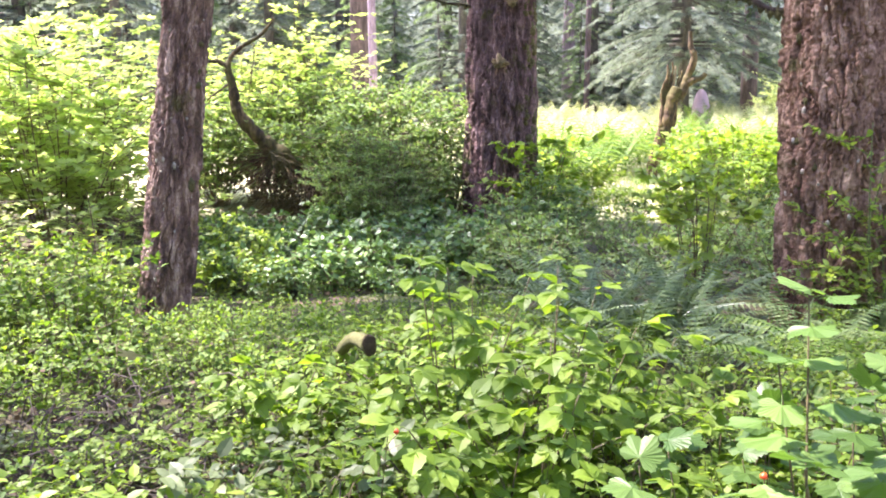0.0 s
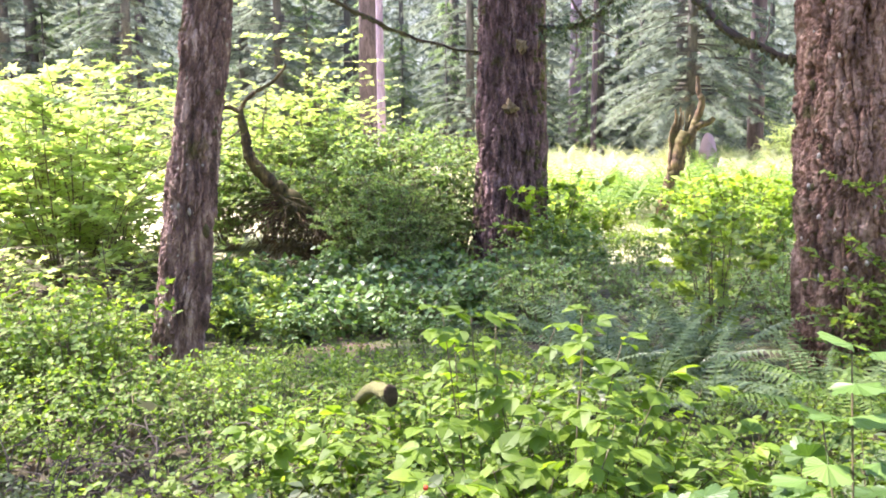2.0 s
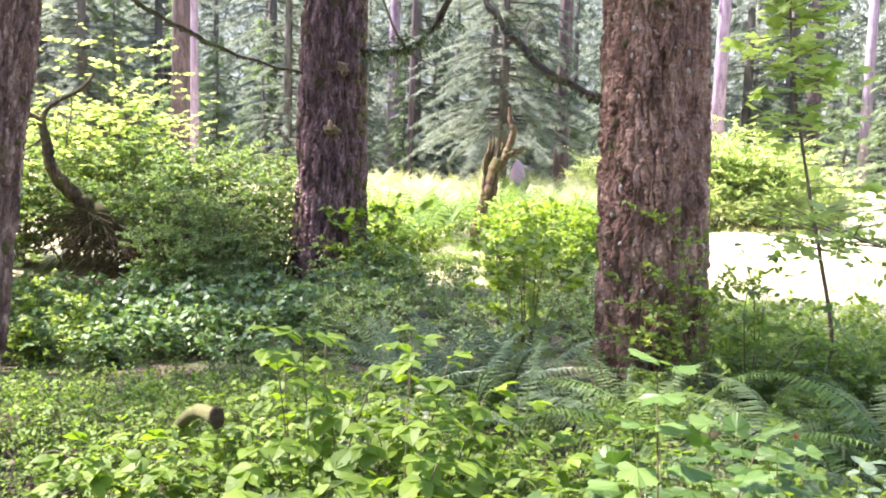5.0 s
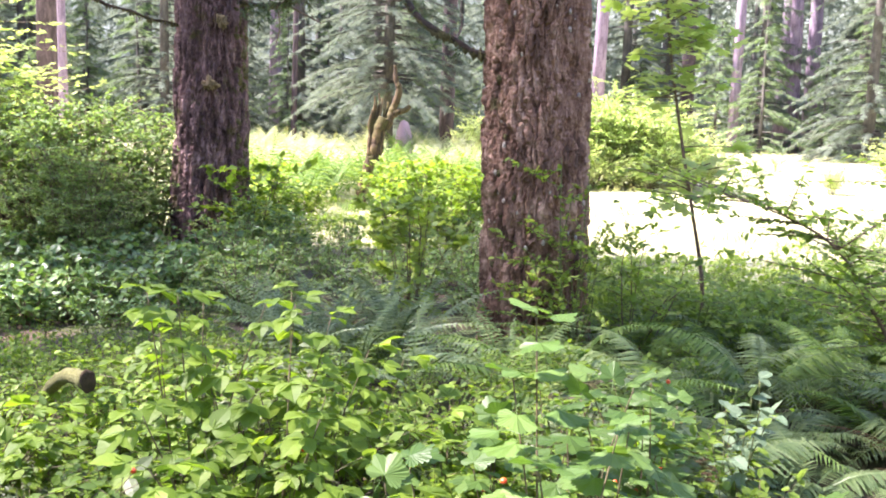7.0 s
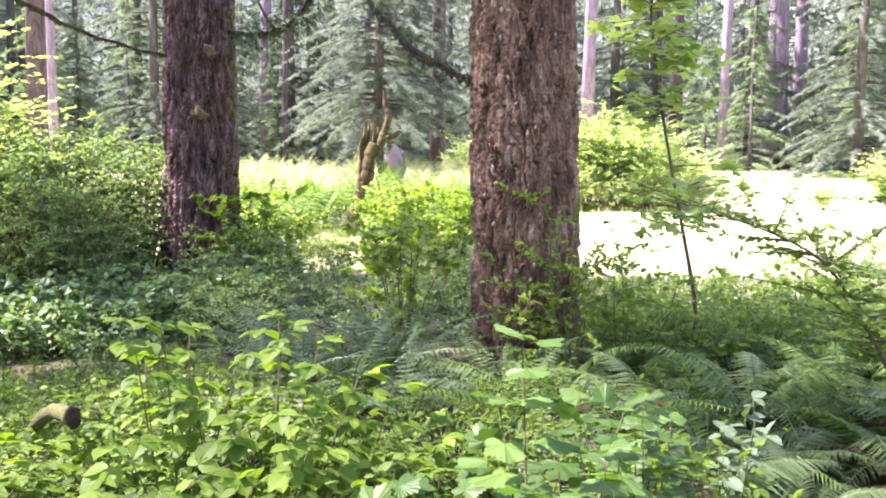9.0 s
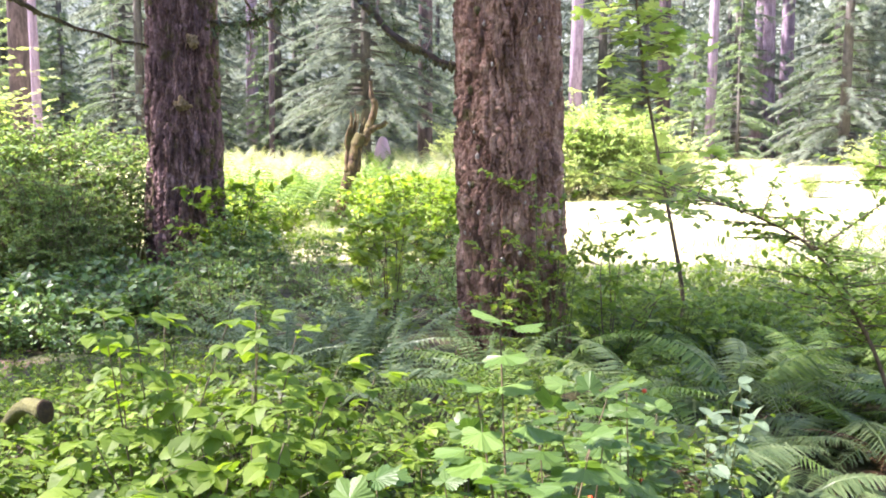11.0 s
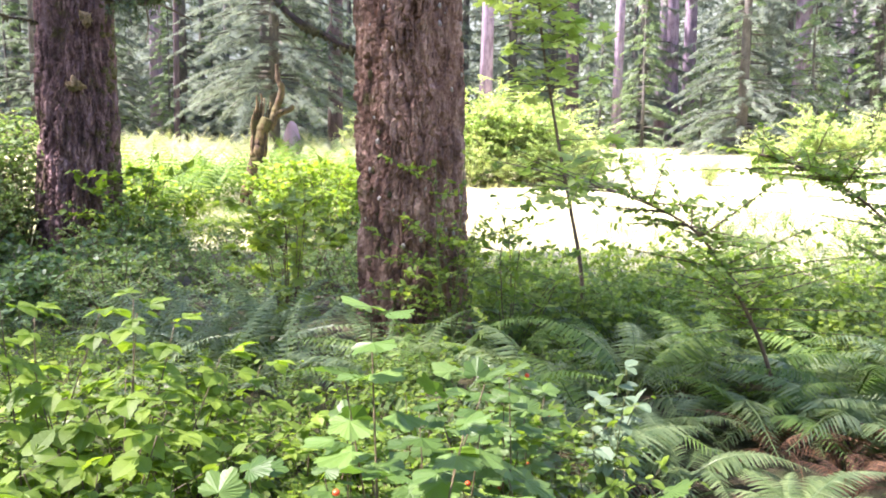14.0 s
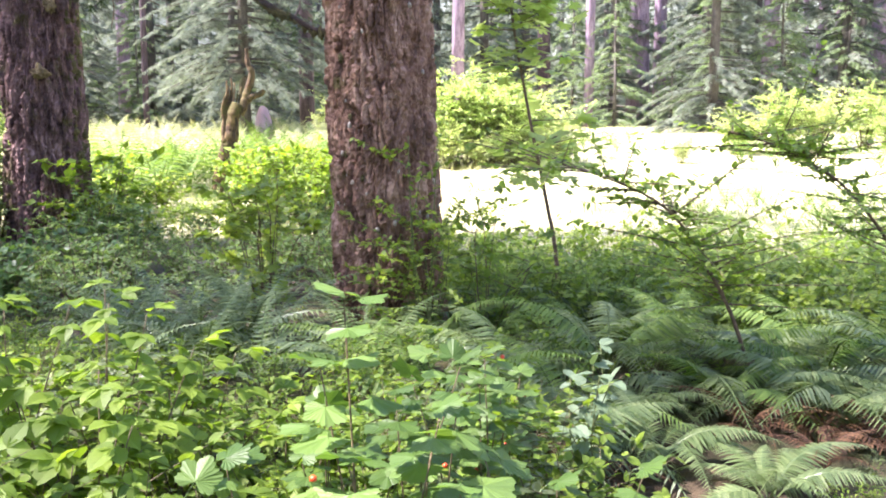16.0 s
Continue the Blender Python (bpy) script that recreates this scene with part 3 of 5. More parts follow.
def fir_near():
    x, y = 2.71, 6.1
    z0 = gz(x, y)
    t = thing("fir_tree", x, y, z0, "massive brown fir with flaking bark rising from ferns", "tree")
    part("trunk", bark_trunk((-0.026, 0.0), lambda z: 0.396 - 0.012 * z, 4.2, 460, 640, 0.028, 21, 0.07, 0.062, 0.36, 0.35), M_BARK3, t, "thick flaking brown bark with lichen", True)
    part("upper_trunk", tube([(-0.026 * min(z, 5), 0, z) for z in (4.1, 12, 20, 27)], [0.36, 0.22, 0.13, 0.03], 16), M_BARK3, t, "", True)
    w, s = crown(27, 11.0, 3.6, 66, 30, 13, 0.95)
    part("branchwork", w, M_TWIG, t), part("foliage", s, L_NEEDLEN, t)
    r = np.random.default_rng(6)
    P = []
    for i in range(50):
        z, a = r.uniform(0.3, 3.4), r.uniform(-3.1, -2.2) if i % 2 else r.uniform(-0.7, 0.1)
        rad = 0.405 - 0.013 * z
        P.append((rad * math.cos(a) - 0.026 * z, rad * math.sin(a), z))
    moss_tufts("moss", t, P, 31, 0.022, M_OLIVE, "small olive moss tufts")
    P = []
    for i in range(70):
        z, a = r.uniform(0.3, 3.6), r.uniform(-3.1, 0.1)
        rad = 0.415 - 0.013 * z
        P.append((rad * math.cos(a) - 0.026 * z, rad * math.sin(a), z))
    moss_tufts("moss", t, P, 33, 0.014, M_LICHEN, "pale crusts of lichen")
    d = np.array([x, y, z0])
    limb(np.array([(2.32, 6.2, 2.2), (2.1, 6.42, 2.3), (1.94, 6.67, 2.46), (1.78, 7.1, 2.8), (1.69, 7.77, 3.22), (1.6, 8.6, 3.9)]) - d, 0.02, 0.026, t, M_MOSSY, label="arching mossy limb", wob=0.05, n=14)
    limb(np.array([(2.1, 6.42, 2.31), (2.2, 6.6, 2.42), (2.24, 6.7, 2.55)]) - d, 0.012, 0.004, t, M_TWIG, "twig")
    limb(np.array([(1.85, 6.9, 2.62), (1.95, 7.2, 2.85), (2.1, 7.4, 3.0)]) - d, 0.014, 0.004, t, M_TWIG, "twig")
    n = 90
    along = r.random(n)
    Q = np.stack([2.2 - 0.5 * along, 6.35 + 0.9 * along, 2.24 + 0.75 * along], 1) + r.normal(size=(n, 3)) * [0.06, 0.08, 0.05] - [0, 0, 0.06] - d
    part("foliage", strew(SPRAY_LITE, Q, unit(n, r, -0.6), unit(n, r) * 0.4 + [0, 0, 1], r.uniform(0.06, 0.15, n)), L_NEEDLEN, t, "sparse needle twigs below the limb")


spruce_slim(), fir_middle(), fir_near()


# ---- snag and leaning trunk ----
def snag():
    o = np.array([3.85, 17.55, gz(3.85, 17.55)])
    t = thing("broken_snag", *o, "broken mossy snag with splintered prongs in sunlit bracken", "snag")
    P = lambda *q: np.array(q) - o
    limb(P((3.82, 17.55, o[2] - 0.1), (3.9, 17.5, 0.35), (4.05, 17.48, 0.95), (4.2, 17.45, 1.5), (4.34, 17.42, 1.95)), 0.11, 0.13, t, M_SNAG, "stem", wob=0.06, knob=0.18, sides=12)
    limb(P((4.36, 17.42, 1.75), (4.5, 17.38, 2.1), (4.57, 17.36, 2.5), (4.53, 17.37, 2.75), (4.51, 17.37, 3.02)), 0.1, 0.035, t, M_SNAG, "prong", "tall pale splintered prong", wob=0.05, knob=0.2, sides=9)
    limb(P((4.45, 17.4, 2.0), (4.62, 17.35, 2.07), (4.72, 17.32, 2.1), (4.81, 17.29, 2.22)), 0.08, 0.045, t, M_SNAG, "prong", wob=0.04)
    for k, (x, z) in enumerate(((4.05, 2.12), (4.1, 2.4), (4.17, 2.25), (4.24, 2.36), (4.3, 2.15), (4.36, 2.28), (4.13, 2.3), (4.2, 2.46), (4.08, 1.95))):
        limb(P((4.12 + (x - 4.2) * 0.6, 17.44, 1.1), (x - 0.02, 17.45, 1.7), (x + 0.03, 17.46, z)), 0.06, 0.014, t, M_PALEWOOD if k == 3 else M_SNAG, "splinter", wob=0.05, knob=0.35)


def leaning_trunk():
    o = np.array([-2.0, 12.8, gz(-2.0, 12.8)])
    t = thing("leaning_dead_trunk", *o, "twisted mossy dead trunk leaning out of a shrub", "dead tree")
    P = lambda *q: np.array(q) - o
    limb(P((-1.85, 12.85, 0.0), (-2.11, 12.8, 0.42), (-2.7, 12.7, 1.01), (-3.0, 12.62, 1.32), (-3.15, 12.6, 1.6), (-3.2, 12.58, 1.9), (-3.24, 12.56, 2.17)), 0.14, 0.05, t, M_SNAG, "trunk", wob=0.05, sides=12)
    limb(P((-3.24, 12.56, 2.15), (-3.15, 12.6, 2.35), (-2.9, 12.68, 2.52), (-2.67, 12.71, 2.74), (-2.6, 12.7, 2.85)), 0.04, 0.014, t, M_SNAG, "branch", wob=0.04)
    limb(P((-3.24, 12.56, 2.17), (-3.38, 12.54, 2.24), (-3.55, 12.5, 2.22), (-3.7, 12.5, 2.3)), 0.04, 0.02, t, M_SNAG, "branch", wob=0.03)
    limb(P((-3.22, 12.57, 1.95), (-3.4, 12.5, 1.8), (-3.55, 12.48, 1.7)), 0.022, 0.006, t, M_TWIG, "twig")
    limb(P((-2.9, 12.68, 2.5), (-2.88, 12.6, 2.3), (-2.95, 12.6, 1.9), (-3.0, 12.6, 1.6)), 0.01, 0.005, t, M_TWIG, "twig")
    limb(P((-1.9, 12.75, 0.5), (-1.55, 12.6, 0.75), (-1.3, 12.5, 1.05)), 0.09, 0.04, t, M_SNAG, "branch", wob=0.04)
    r = np.random.default_rng(14)
    roots = []
    for k in range(430):
        a = r.uniform(0, 1)
        b = np.array([-2.75 + 0.9 * a, 12.6, 1.0 - 0.75 * a])
        e = b + np.array([r.uniform(-0.95, 0.55), r.uniform(-0.7, 0.1), -r.uniform(0.05, 0.9)])
        m = (b + e) / 2 + r.normal(size=3) * 0.14
        roots.append(tube(curve([b - o, m - o, e - o], 4), np.linspace(0.007, 0.002, 8), 3, False))
    part("root_mass", join(roots), M_SNAG, t, "dark dead twigs hanging from the trunk")


snag(), leaning_trunk()


# ---- undergrowth kinds ----
def shrub_parts(h, w, stems, leaves, template, size, seed, up=0.15, low=0.25, thick=0.008, twigs=3, flat=0.5, lay=0.55):
    """Stems that fan out from the foot with leaves on side twigs."""
    r = np.random.default_rng(seed)
    wood, P, D = [], [], []
    per = max(1, leaves // (stems * (twigs + 1)))
    for k in range(stems):
        az, out_ = r.uniform(0, 2 * np.pi), math.sqrt(r.random()) * w
        top = np.array([math.cos(az) * out_, math.sin(az) * out_, h * r.uniform(0.6, 1.0) * (1 - 0.35 * (out_ / w) ** 2)])
        foot = top * [0.15, 0.15, 0]
        C = curve([foot, foot * 0.6 + top * [0.4, 0.4, 0.6] + r.normal(size=3) * 0.04 * h, top], 5)
        wood.append(tube(C[::3], np.linspace(thick, thick * 0.35, len(C[::3])), 3, False))
        lines = [(C, low)]
        for q in range(twigs):
            s = r.uniform(max(low, 0.2), 0.95)
            b = np.array([np.interp(s, np.linspace(0, 1, len(C)), C[:, c]) for c in range(3)])
            a2 = r.uniform(0, 2 * np.pi)
            e = b + np.array([math.cos(a2), math.sin(a2), r.uniform(-0.1, 0.5)]) * h * r.uniform(0.15, 0.4)
            G = np.linspace(b, e, 2)
            wood.append(tube(G, (thick * 0.5, thick * 0.2), 3, False))
            lines.append((G, 0.15))
        for G, lo in lines:
            s = r.uniform(lo, 1.02, per)
            Q = np.stack([np.interp(s, np.linspace(0, 1, len(G)), G[:, c]) for c in range(3)], 1)
            v = r.normal(size=(per, 3))
            v[:, 2] = v[:, 2] * flat + up
            P.append(Q), D.append(v)
    P, D = np.concatenate(P), np.concatenate(D)
    U = unit(len(P), r) * lay + [0, 0, 1]
    return join(wood), strew(template, P, D, U, size * r.uniform(0.6, 1.25, len(P)))


def shrub(name, label, x, y, h, w, stems, leaves, template, size, leafmat, stemmat=M_TWIG, seed=0, group="", category="shrub", **kw):
    t = thing(name, x, y, None, label, category, group)
    wd, lv = shrub_parts(h, w, stems, leaves, template, size, seed, **kw)
    part("branchwork", wd, stemmat, t)
    part("foliage", lv, leafmat, t)
    return t


def spread(kinds, places, seed):
    """Copies of the kinds at (x, y, scale), turned at random; the first ones move to their places."""
    r = np.random.default_rng(seed)
    for i, (x, y, s) in enumerate(places):
        k = kinds[int(r.integers(len(kinds)))]
        m = Matrix.Translation((x, y, gz(x, y) - 0.02)) @ pose(0, 0, 0, 0, 0, r.uniform(0, 360)) @ Matrix.Diagonal((s * r.uniform(0.9, 1.15), s * r.uniform(0.9, 1.15), s, 1))
        if i < len(kinds):
            kinds[i].matrix_basis = m
        else:
            c = copy_thing(k, m)
            c.scale = m.to_scale()


def fan(n, r0, r1, a0, a1, seed, gap=0.25, power=1.0):
    """Places in a sector round the start of the walk; angles from ahead, right positive."""
    r = np.random.default_rng(seed)
    got = []
    for _ in range(n * 30):
        d = (r0 ** 2 + (r1 ** 2 - r0 ** 2) * r.random() ** power) ** 0.5
        a = radians(r.uniform(a0, a1))
        x, y = d * math.sin(a), d * math.cos(a)
        if all((x - p) ** 2 + (y - q) ** 2 > gap ** 2 for p, q, _ in got) and not near_trunk(x, y):
            got.append((x, y, d))
            if len(got) == n:
                break
    return got


def near_trunk(x, y, pad=0.12):
    return any((x - a) ** 2 + (y - b) ** 2 < (c + pad) ** 2 for a, b, c in ((-2.3, 6.72, 0.25), (0.615, 12.45, 0.58), (2.69, 6.1, 0.46)))


def before_snag(x, y):
    return 0.16 < x / y < 0.27 and y < 17.8


def sight(d, slope, r):
    return max(0.3, 1.62 - slope * d) * r


def frond(pairs, length, stations, seed, arch=0.75, lift=0.6, lite=False):
    """An arching fern frond of length 1 along +Y."""
    r = np.random.default_rng(seed)
    t = np.linspace(0, 1, 14)
    C = np.stack([0.03 * np.sin(t * 3 + seed), t * 0.92, lift * t - arch * t ** 2], 1)
    tips = np.linspace(0.1, 1, stations)
    ws = np.array([0.125 * (1 - u) ** 0.7 * (1.0 if i % 2 == 0 else 0.2) + 0.008 for i, u in enumerate(tips)])
    pinna = blade(np.concatenate([[0], tips]), np.concatenate([[0.03], ws[:-1], [0]]), 0.1, 0.25)
    if lite:
        pinna = blade([0, 0.25, 1], [0.02, 0.085, 0], 0.1, 0.35)
    P, D, S = [], [], []
    for k in range(pairs):
        s = 0.16 + 0.83 * k / (pairs - 1)
        q = np.array([np.interp(s, t, C[:, c]) for c in range(3)])
        tan = np.array([0, 0.92, lift - 2 * arch * s])
        u = (s - 0.16) / 0.83
        l = length * (1.02 - u) ** 0.8 * min(1, 0.55 + 2.2 * u)
        for sd in (-1, 1):
            P.append(q), D.append(np.array([sd, 0, 0]) + tan * 0.38 + r.normal(size=3) * 0.06 + [0, 0, -0.1]), S.append(l * r.uniform(0.9, 1.1))
    U = np.tile([0, 0.3, 1.0], (len(P), 1))
    return tube(C[::3] if lite else C[::2], np.linspace(0.009, 0.002, 5 if lite else 7), 3, False), strew(pinna, np.array(P), np.array(D), U, np.array(S))


FRONDS = [mesh_from("frond", *join(frond(36, 0.23, 14, s, 0.75 + 0.12 * s, 0.62)), L_FERN) for s in range(3)]
FRONDS_NEAR = [mesh_from("frond", *join(frond(42, 0.2, 22, 40 + s, 0.85 + 0.1 * s, 0.62)), L_FERN) for s in range(3)]
FRONDS_SWORD = [mesh_from("frond", *join(frond(26, 0.15, 3, 5 + s, 0.75, 0.75)), L_FERN) for s in range(2)]
FRONDS_FAR = [mesh_from("frond", *join(frond(34, 0.22, 4, 30 + s, 0.8 + 0.15 * s, 0.66, True)), L_FERN if s else L_BRACKEN) for s in range(3)]
FRONDS_DEAD = [mesh_from("frond", *join(frond(24, 0.2, 6, 9 + s, 1.15, 0.7)), L_DEAD) for s in range(2)]


def fern(x, y, n, size, meshes, seed, label, group="ferns", tilt=0.0):
    r = np.random.default_rng(seed)
    t = thing("fern", x, y, None, label, "fern", group)
    for k in range(n):
        a = k / n * 360 + r.uniform(-22, 22)
        s = size * r.uniform(0.75, 1.15)
        share("frond", meshes[int(r.integers(len(meshes)))], t, pose(0, 0, 0, r.uniform(8, 42) + tilt, r.uniform(-14, 14), a) @ Matrix.Scale(s, 4))
    return t


# ---- far trees ----
def far_tree(name, label, H, r0, z0, R, boughs, per, seed, bark, size, bias=1.0):
    t = thing(name, 0, 0, 0, label, "tree", "trees round the clearing")
    part("trunk", tube([(0, 0, -0.4), (0.02, 0, H * 0.33), (-0.05, 0.03, H * 0.66), (0, 0, H)], [r0 * 1.12, r0 * 0.86, r0 * 0.5, 0.03], 12), bark, t, "", True)
    w, s = crown(H, z0, R, boughs, per, seed, size, SPRAY_LITE, bias=bias)
    part("branchwork", w, M_BARKD, t), part("foliage", s, L_NEEDLE_HAZE, t)
    return t


def far_forest():
    tall = [far_tree("tall_fir", ("tall straight fir with pinkish bare trunk", "tall fir with dark brown bare trunk")[k], 34, 0.42, 9.0, 4.2, 64, 34, 40 + k, (M_BARKF_HAZE, M_BARKM)[k], 0.6) for k in range(2)]
    full = [far_tree("hemlock_tree", "shaggy grey-green conifer with drooping low boughs", 22 + 3 * k, 0.28, 0.4, 4.6, 190, 74, 50 + k, M_BARKD, 0.5, 1.8) for k in range(3)]
    deep = [far_tree("hemlock_tree", "dim conifer deep in the wood", 24 + 3 * k, 0.28, 0.4, 5.0, 90, 36, 56 + k, M_BARKD, 0.95, 1.6) for k in range(2)]
    young = [far_tree("young_hemlock", "young fresh green conifer at the edge of the wood", 7.5 + k, 0.09, 0.2, 2.3, 90, 34, 64 + k, M_BARKD, 0.42, 1.2) for k in range(2)]
    for t in young:
        for c in t.children:
            if c.name.startswith("foliage"):
                c.data.materials[0] = L_YOUNG
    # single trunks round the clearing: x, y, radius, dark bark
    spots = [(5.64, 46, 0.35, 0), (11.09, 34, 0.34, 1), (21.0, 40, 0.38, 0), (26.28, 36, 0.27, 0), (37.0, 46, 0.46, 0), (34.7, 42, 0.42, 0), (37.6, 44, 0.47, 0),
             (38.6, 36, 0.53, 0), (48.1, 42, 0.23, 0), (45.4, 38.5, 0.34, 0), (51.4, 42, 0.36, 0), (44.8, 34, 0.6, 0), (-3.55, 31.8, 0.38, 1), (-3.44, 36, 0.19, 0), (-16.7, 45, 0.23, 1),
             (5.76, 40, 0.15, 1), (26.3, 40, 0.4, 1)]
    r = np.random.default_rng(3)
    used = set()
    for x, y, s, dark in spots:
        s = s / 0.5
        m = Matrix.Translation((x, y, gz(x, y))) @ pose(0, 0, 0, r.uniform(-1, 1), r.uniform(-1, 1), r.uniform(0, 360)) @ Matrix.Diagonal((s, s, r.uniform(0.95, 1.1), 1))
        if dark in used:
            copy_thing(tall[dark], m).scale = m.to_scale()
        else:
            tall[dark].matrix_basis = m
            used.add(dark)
    places = [(27.6, 28.8, 0.78), (10.1, 40, 0.75), (0.2, 39, 0.7), (-8.5, 40, 0.8), (-13.5, 35, 0.75), (-20, 38, 0.85), (17.5, 43, 0.75), (2.8, 43, 0.8), (46, 36, 0.75)]
    for row, (d, n) in enumerate(((50, 22), (60, 16), (72, 15))):
        for k in range(n):
            a = radians(-42 + 106 * (k + r.uniform(0.1, 0.9)) / n)
            dd = d * r.uniform(0.92, 1.08)
            places.append((dd * math.sin(a), dd * math.cos(a), r.uniform(0.75, 1.15)))
    for i, (x, y, s) in enumerate(places):
        m = Matrix.Translation((x, y, gz(x, y) - 0.2)) @ pose(0, 0, 0, 0, 0, r.uniform(0, 360)) @ Matrix.Scale(s, 4)
        if i < 3:
            full[i].matrix_basis = m
        else:
            copy_thing(full[i % 3] if i < 22 else deep[i % 2], m).scale = m.to_scale()
    for k in range(2):
        deep[k].matrix_basis = Matrix.Translation((18 - 40 * k, 60, gz(18 - 40 * k, 60)))
    low = far_tree("hemlock_tree", "drooping conifer with a short bare stem at the clearing", 17, 0.2, 2.4, 4.3, 180, 74, 61, M_BARKD, 0.45, 1.5)
    low.matrix_basis = Matrix.Translation((8.1, 32, gz(8.1, 32)))
    # young conifers along the edge
    for k in range(26):
        a, d = radians(-36 + 98 * (k + r.uniform(0.1, 0.9)) / 26), r.uniform(41, 50)
        x, y, s = d * math.sin(a), d * math.cos(a), r.uniform(0.6, 1.15)
        m = Matrix.Translation((x, y, gz(x, y) - 0.1)) @ pose(0, 0, 0, 0, 0, r.uniform(0, 360)) @ Matrix.Scale(s, 4)
        if k < 2:
            young[k].matrix_basis = m
        else:
            copy_thing(young[k % 2], m).scale = m.to_scale()
    # the woods beyond
    # needles in the same haze-paled colour
    n = 42000
    a, d = np.radians(r.uniform(-50, 70, n)), r.uniform(80, 104, n)
    P = np.stack([d * np.sin(a), d * np.cos(a), 1 + 32 * r.random(n) ** 1.3], 1)
    far = new("far_woods", mesh_from("far_woods", *strew(SPRAY_LITE, P, unit(n, r, -0.4), unit(n, r) + [0, 0, 1], r.uniform(1.0, 2.8, n)), L_NEEDLE_HAZE))
    tagged(far, "dense grey-green conifer woods beyond the clearing, paled for haze", "forest", kind="stuff")
    # the distance behind all trees: a sheet that glows in place of bright haze
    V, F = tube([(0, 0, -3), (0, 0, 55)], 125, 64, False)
    hill = new("backdrop", mesh_from("backdrop", V, F, M_HAZE_GLOW))
    tagged(hill, "glowing sheet painted as hazy grey-green forested distance", "backdrop", kind="structure")
    # trees added behind and beside the camera, out of its sight, for shade
    back = [(-14, 1.5, 0.9), (-5.5, -2.5, 0.9), (2.5, -7, 1.0), (9, -3, 1.0), (-12, -1, 1.0)]
    for i, (x, y, s) in enumerate(back):
        m = Matrix.Translation((x, y, gz(x, y))) @ pose(0, 0, 0, 0, 0, 70 * i) @ Matrix.Scale(s, 4)
        copy_thing(tall[i % 2], m).scale = m.to_scale()
    # unseen firs on the left, placed and narrowed so their crowns shade the plants
    shade_fir = far_tree("tall_fir", "unseen tall fir added to shade the undergrowth", 30, 0.34, 14.8, 2.9, 56, 26, 47, M_BARKM, 0.9)
    for i, (x, y, s) in enumerate(((-9.5, 9.9, 1.05), (-12.6, 6.7, 1.0), (-5.4, 2.3, 0.8), (-4.5, 0.9, 0.8), (-10.2, 14.6, 1.0), (-7.8, 7.0, 1.0), (-10.8, 12.9, 1.0))):
        m = Matrix.Translation((x, y, gz(x, y))) @ pose(0, 0, 0, 0, 0, 100 * i) @ Matrix.Diagonal((s * (1, 0.32, 1, 1, 0.78, 0.66, 0.7)[i], s * (1, 0.32, 1, 1, 0.78, 0.66, 0.7)[i], s, 1))
        if i:
            copy_thing(shade_fir, m).scale = m.to_scale()
    shade_fir.matrix_basis = Matrix.Translation((-9.5, 9.9, gz(-9.5, 9.9)))


far_forest()

# pink tent at the edge of the clearing
tent = thing("tent", 9.01, 32.9, gz(9.01, 32.9), "small pale pink tent at the edge of the clearing", "tent")
V, F = lump(1.0, (0, 0, 0), 2, (0.36, 0.42, 2.27 - gz(9.01, 32.9)), 0.06, 3)
part("canopy", (np.maximum(V, [-9, -9, 0]), F), M_TENT, tent, "", True)


# ---- undergrowth, far to near ----
def meadow_grass():
    r = np.random.default_rng(21)
    n = 30000
    a, d = np.radians(r.uniform(-6, 62, n)), 9.0 + 33 * r.random(n) ** 1.5
    x, y = d * np.sin(a), d * np.cos(a)
    keep = (y + 0.55 * x) > 13
    x, y = x[keep], y[keep]
    P = np.stack([x, y, ground_z(x, y)], 1)
    n = len(x)
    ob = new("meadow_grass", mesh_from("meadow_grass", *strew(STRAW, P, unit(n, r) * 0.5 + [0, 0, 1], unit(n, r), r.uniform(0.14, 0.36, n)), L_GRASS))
    tagged(ob, "grass of the clearing, painted pale for full sun", "grass", kind="stuff")


meadow_grass()


def bracken_field():
    kinds = []
    for k in range(3):
        t = thing("bracken", 0, 0, 0, "bright yellow-green bracken in the sun", "fern", "bracken by the clearing")
        r = np.random.default_rng(60 + k)
        P, Q = [], []
        for q in range(9):
            v, f = join(frond(13, 0.32, 3, k * 9 + q, 0.5, 0.85, True))
            m = np.array(pose(0, 0, 0, r.uniform(5, 45), 0, q * 40 + r.uniform(-15, 15)).to_3x3()) * r.uniform(0.7, 1.1)
            P.append((v @ m.T + [0, 0, 0.1], f))
        part("foliage", join(P), L_BRACKEN, t)
        kinds.append(t)
    r = np.random.default_rng(5)
    pl = [(x, y, r.uniform(0.95, 1.4) * (0.35 if before_snag(x, y) else 1)) for x, y, d in fan(110, 14.5, 23, 1.5, 24, 8, 0.5)]
    pl += [(x, y, r.uniform(0.7, 1.2)) for x, y, d in fan(40, 24, 34, 12, 55, 9, 0.9)]
    pl += [(x, y, r.uniform(0.5, 0.85)) for x, y, d in fan(44, 9.5, 17, 43, 60, 19, 0.6)]
    spread(kinds, pl, 3)
    # the same bracken farther out, whitened to look sunlit
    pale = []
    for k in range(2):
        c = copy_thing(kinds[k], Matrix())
        tagged(c, "bracken with leaves painted near white for full sun", group="bleached bracken")
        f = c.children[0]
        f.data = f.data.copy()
        f.data.materials[0] = L_BRACKEN_LIT
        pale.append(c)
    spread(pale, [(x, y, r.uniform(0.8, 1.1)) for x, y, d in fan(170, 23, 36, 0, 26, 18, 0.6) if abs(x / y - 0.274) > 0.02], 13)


bracken_field()
r0 = np.random.default_rng(17)
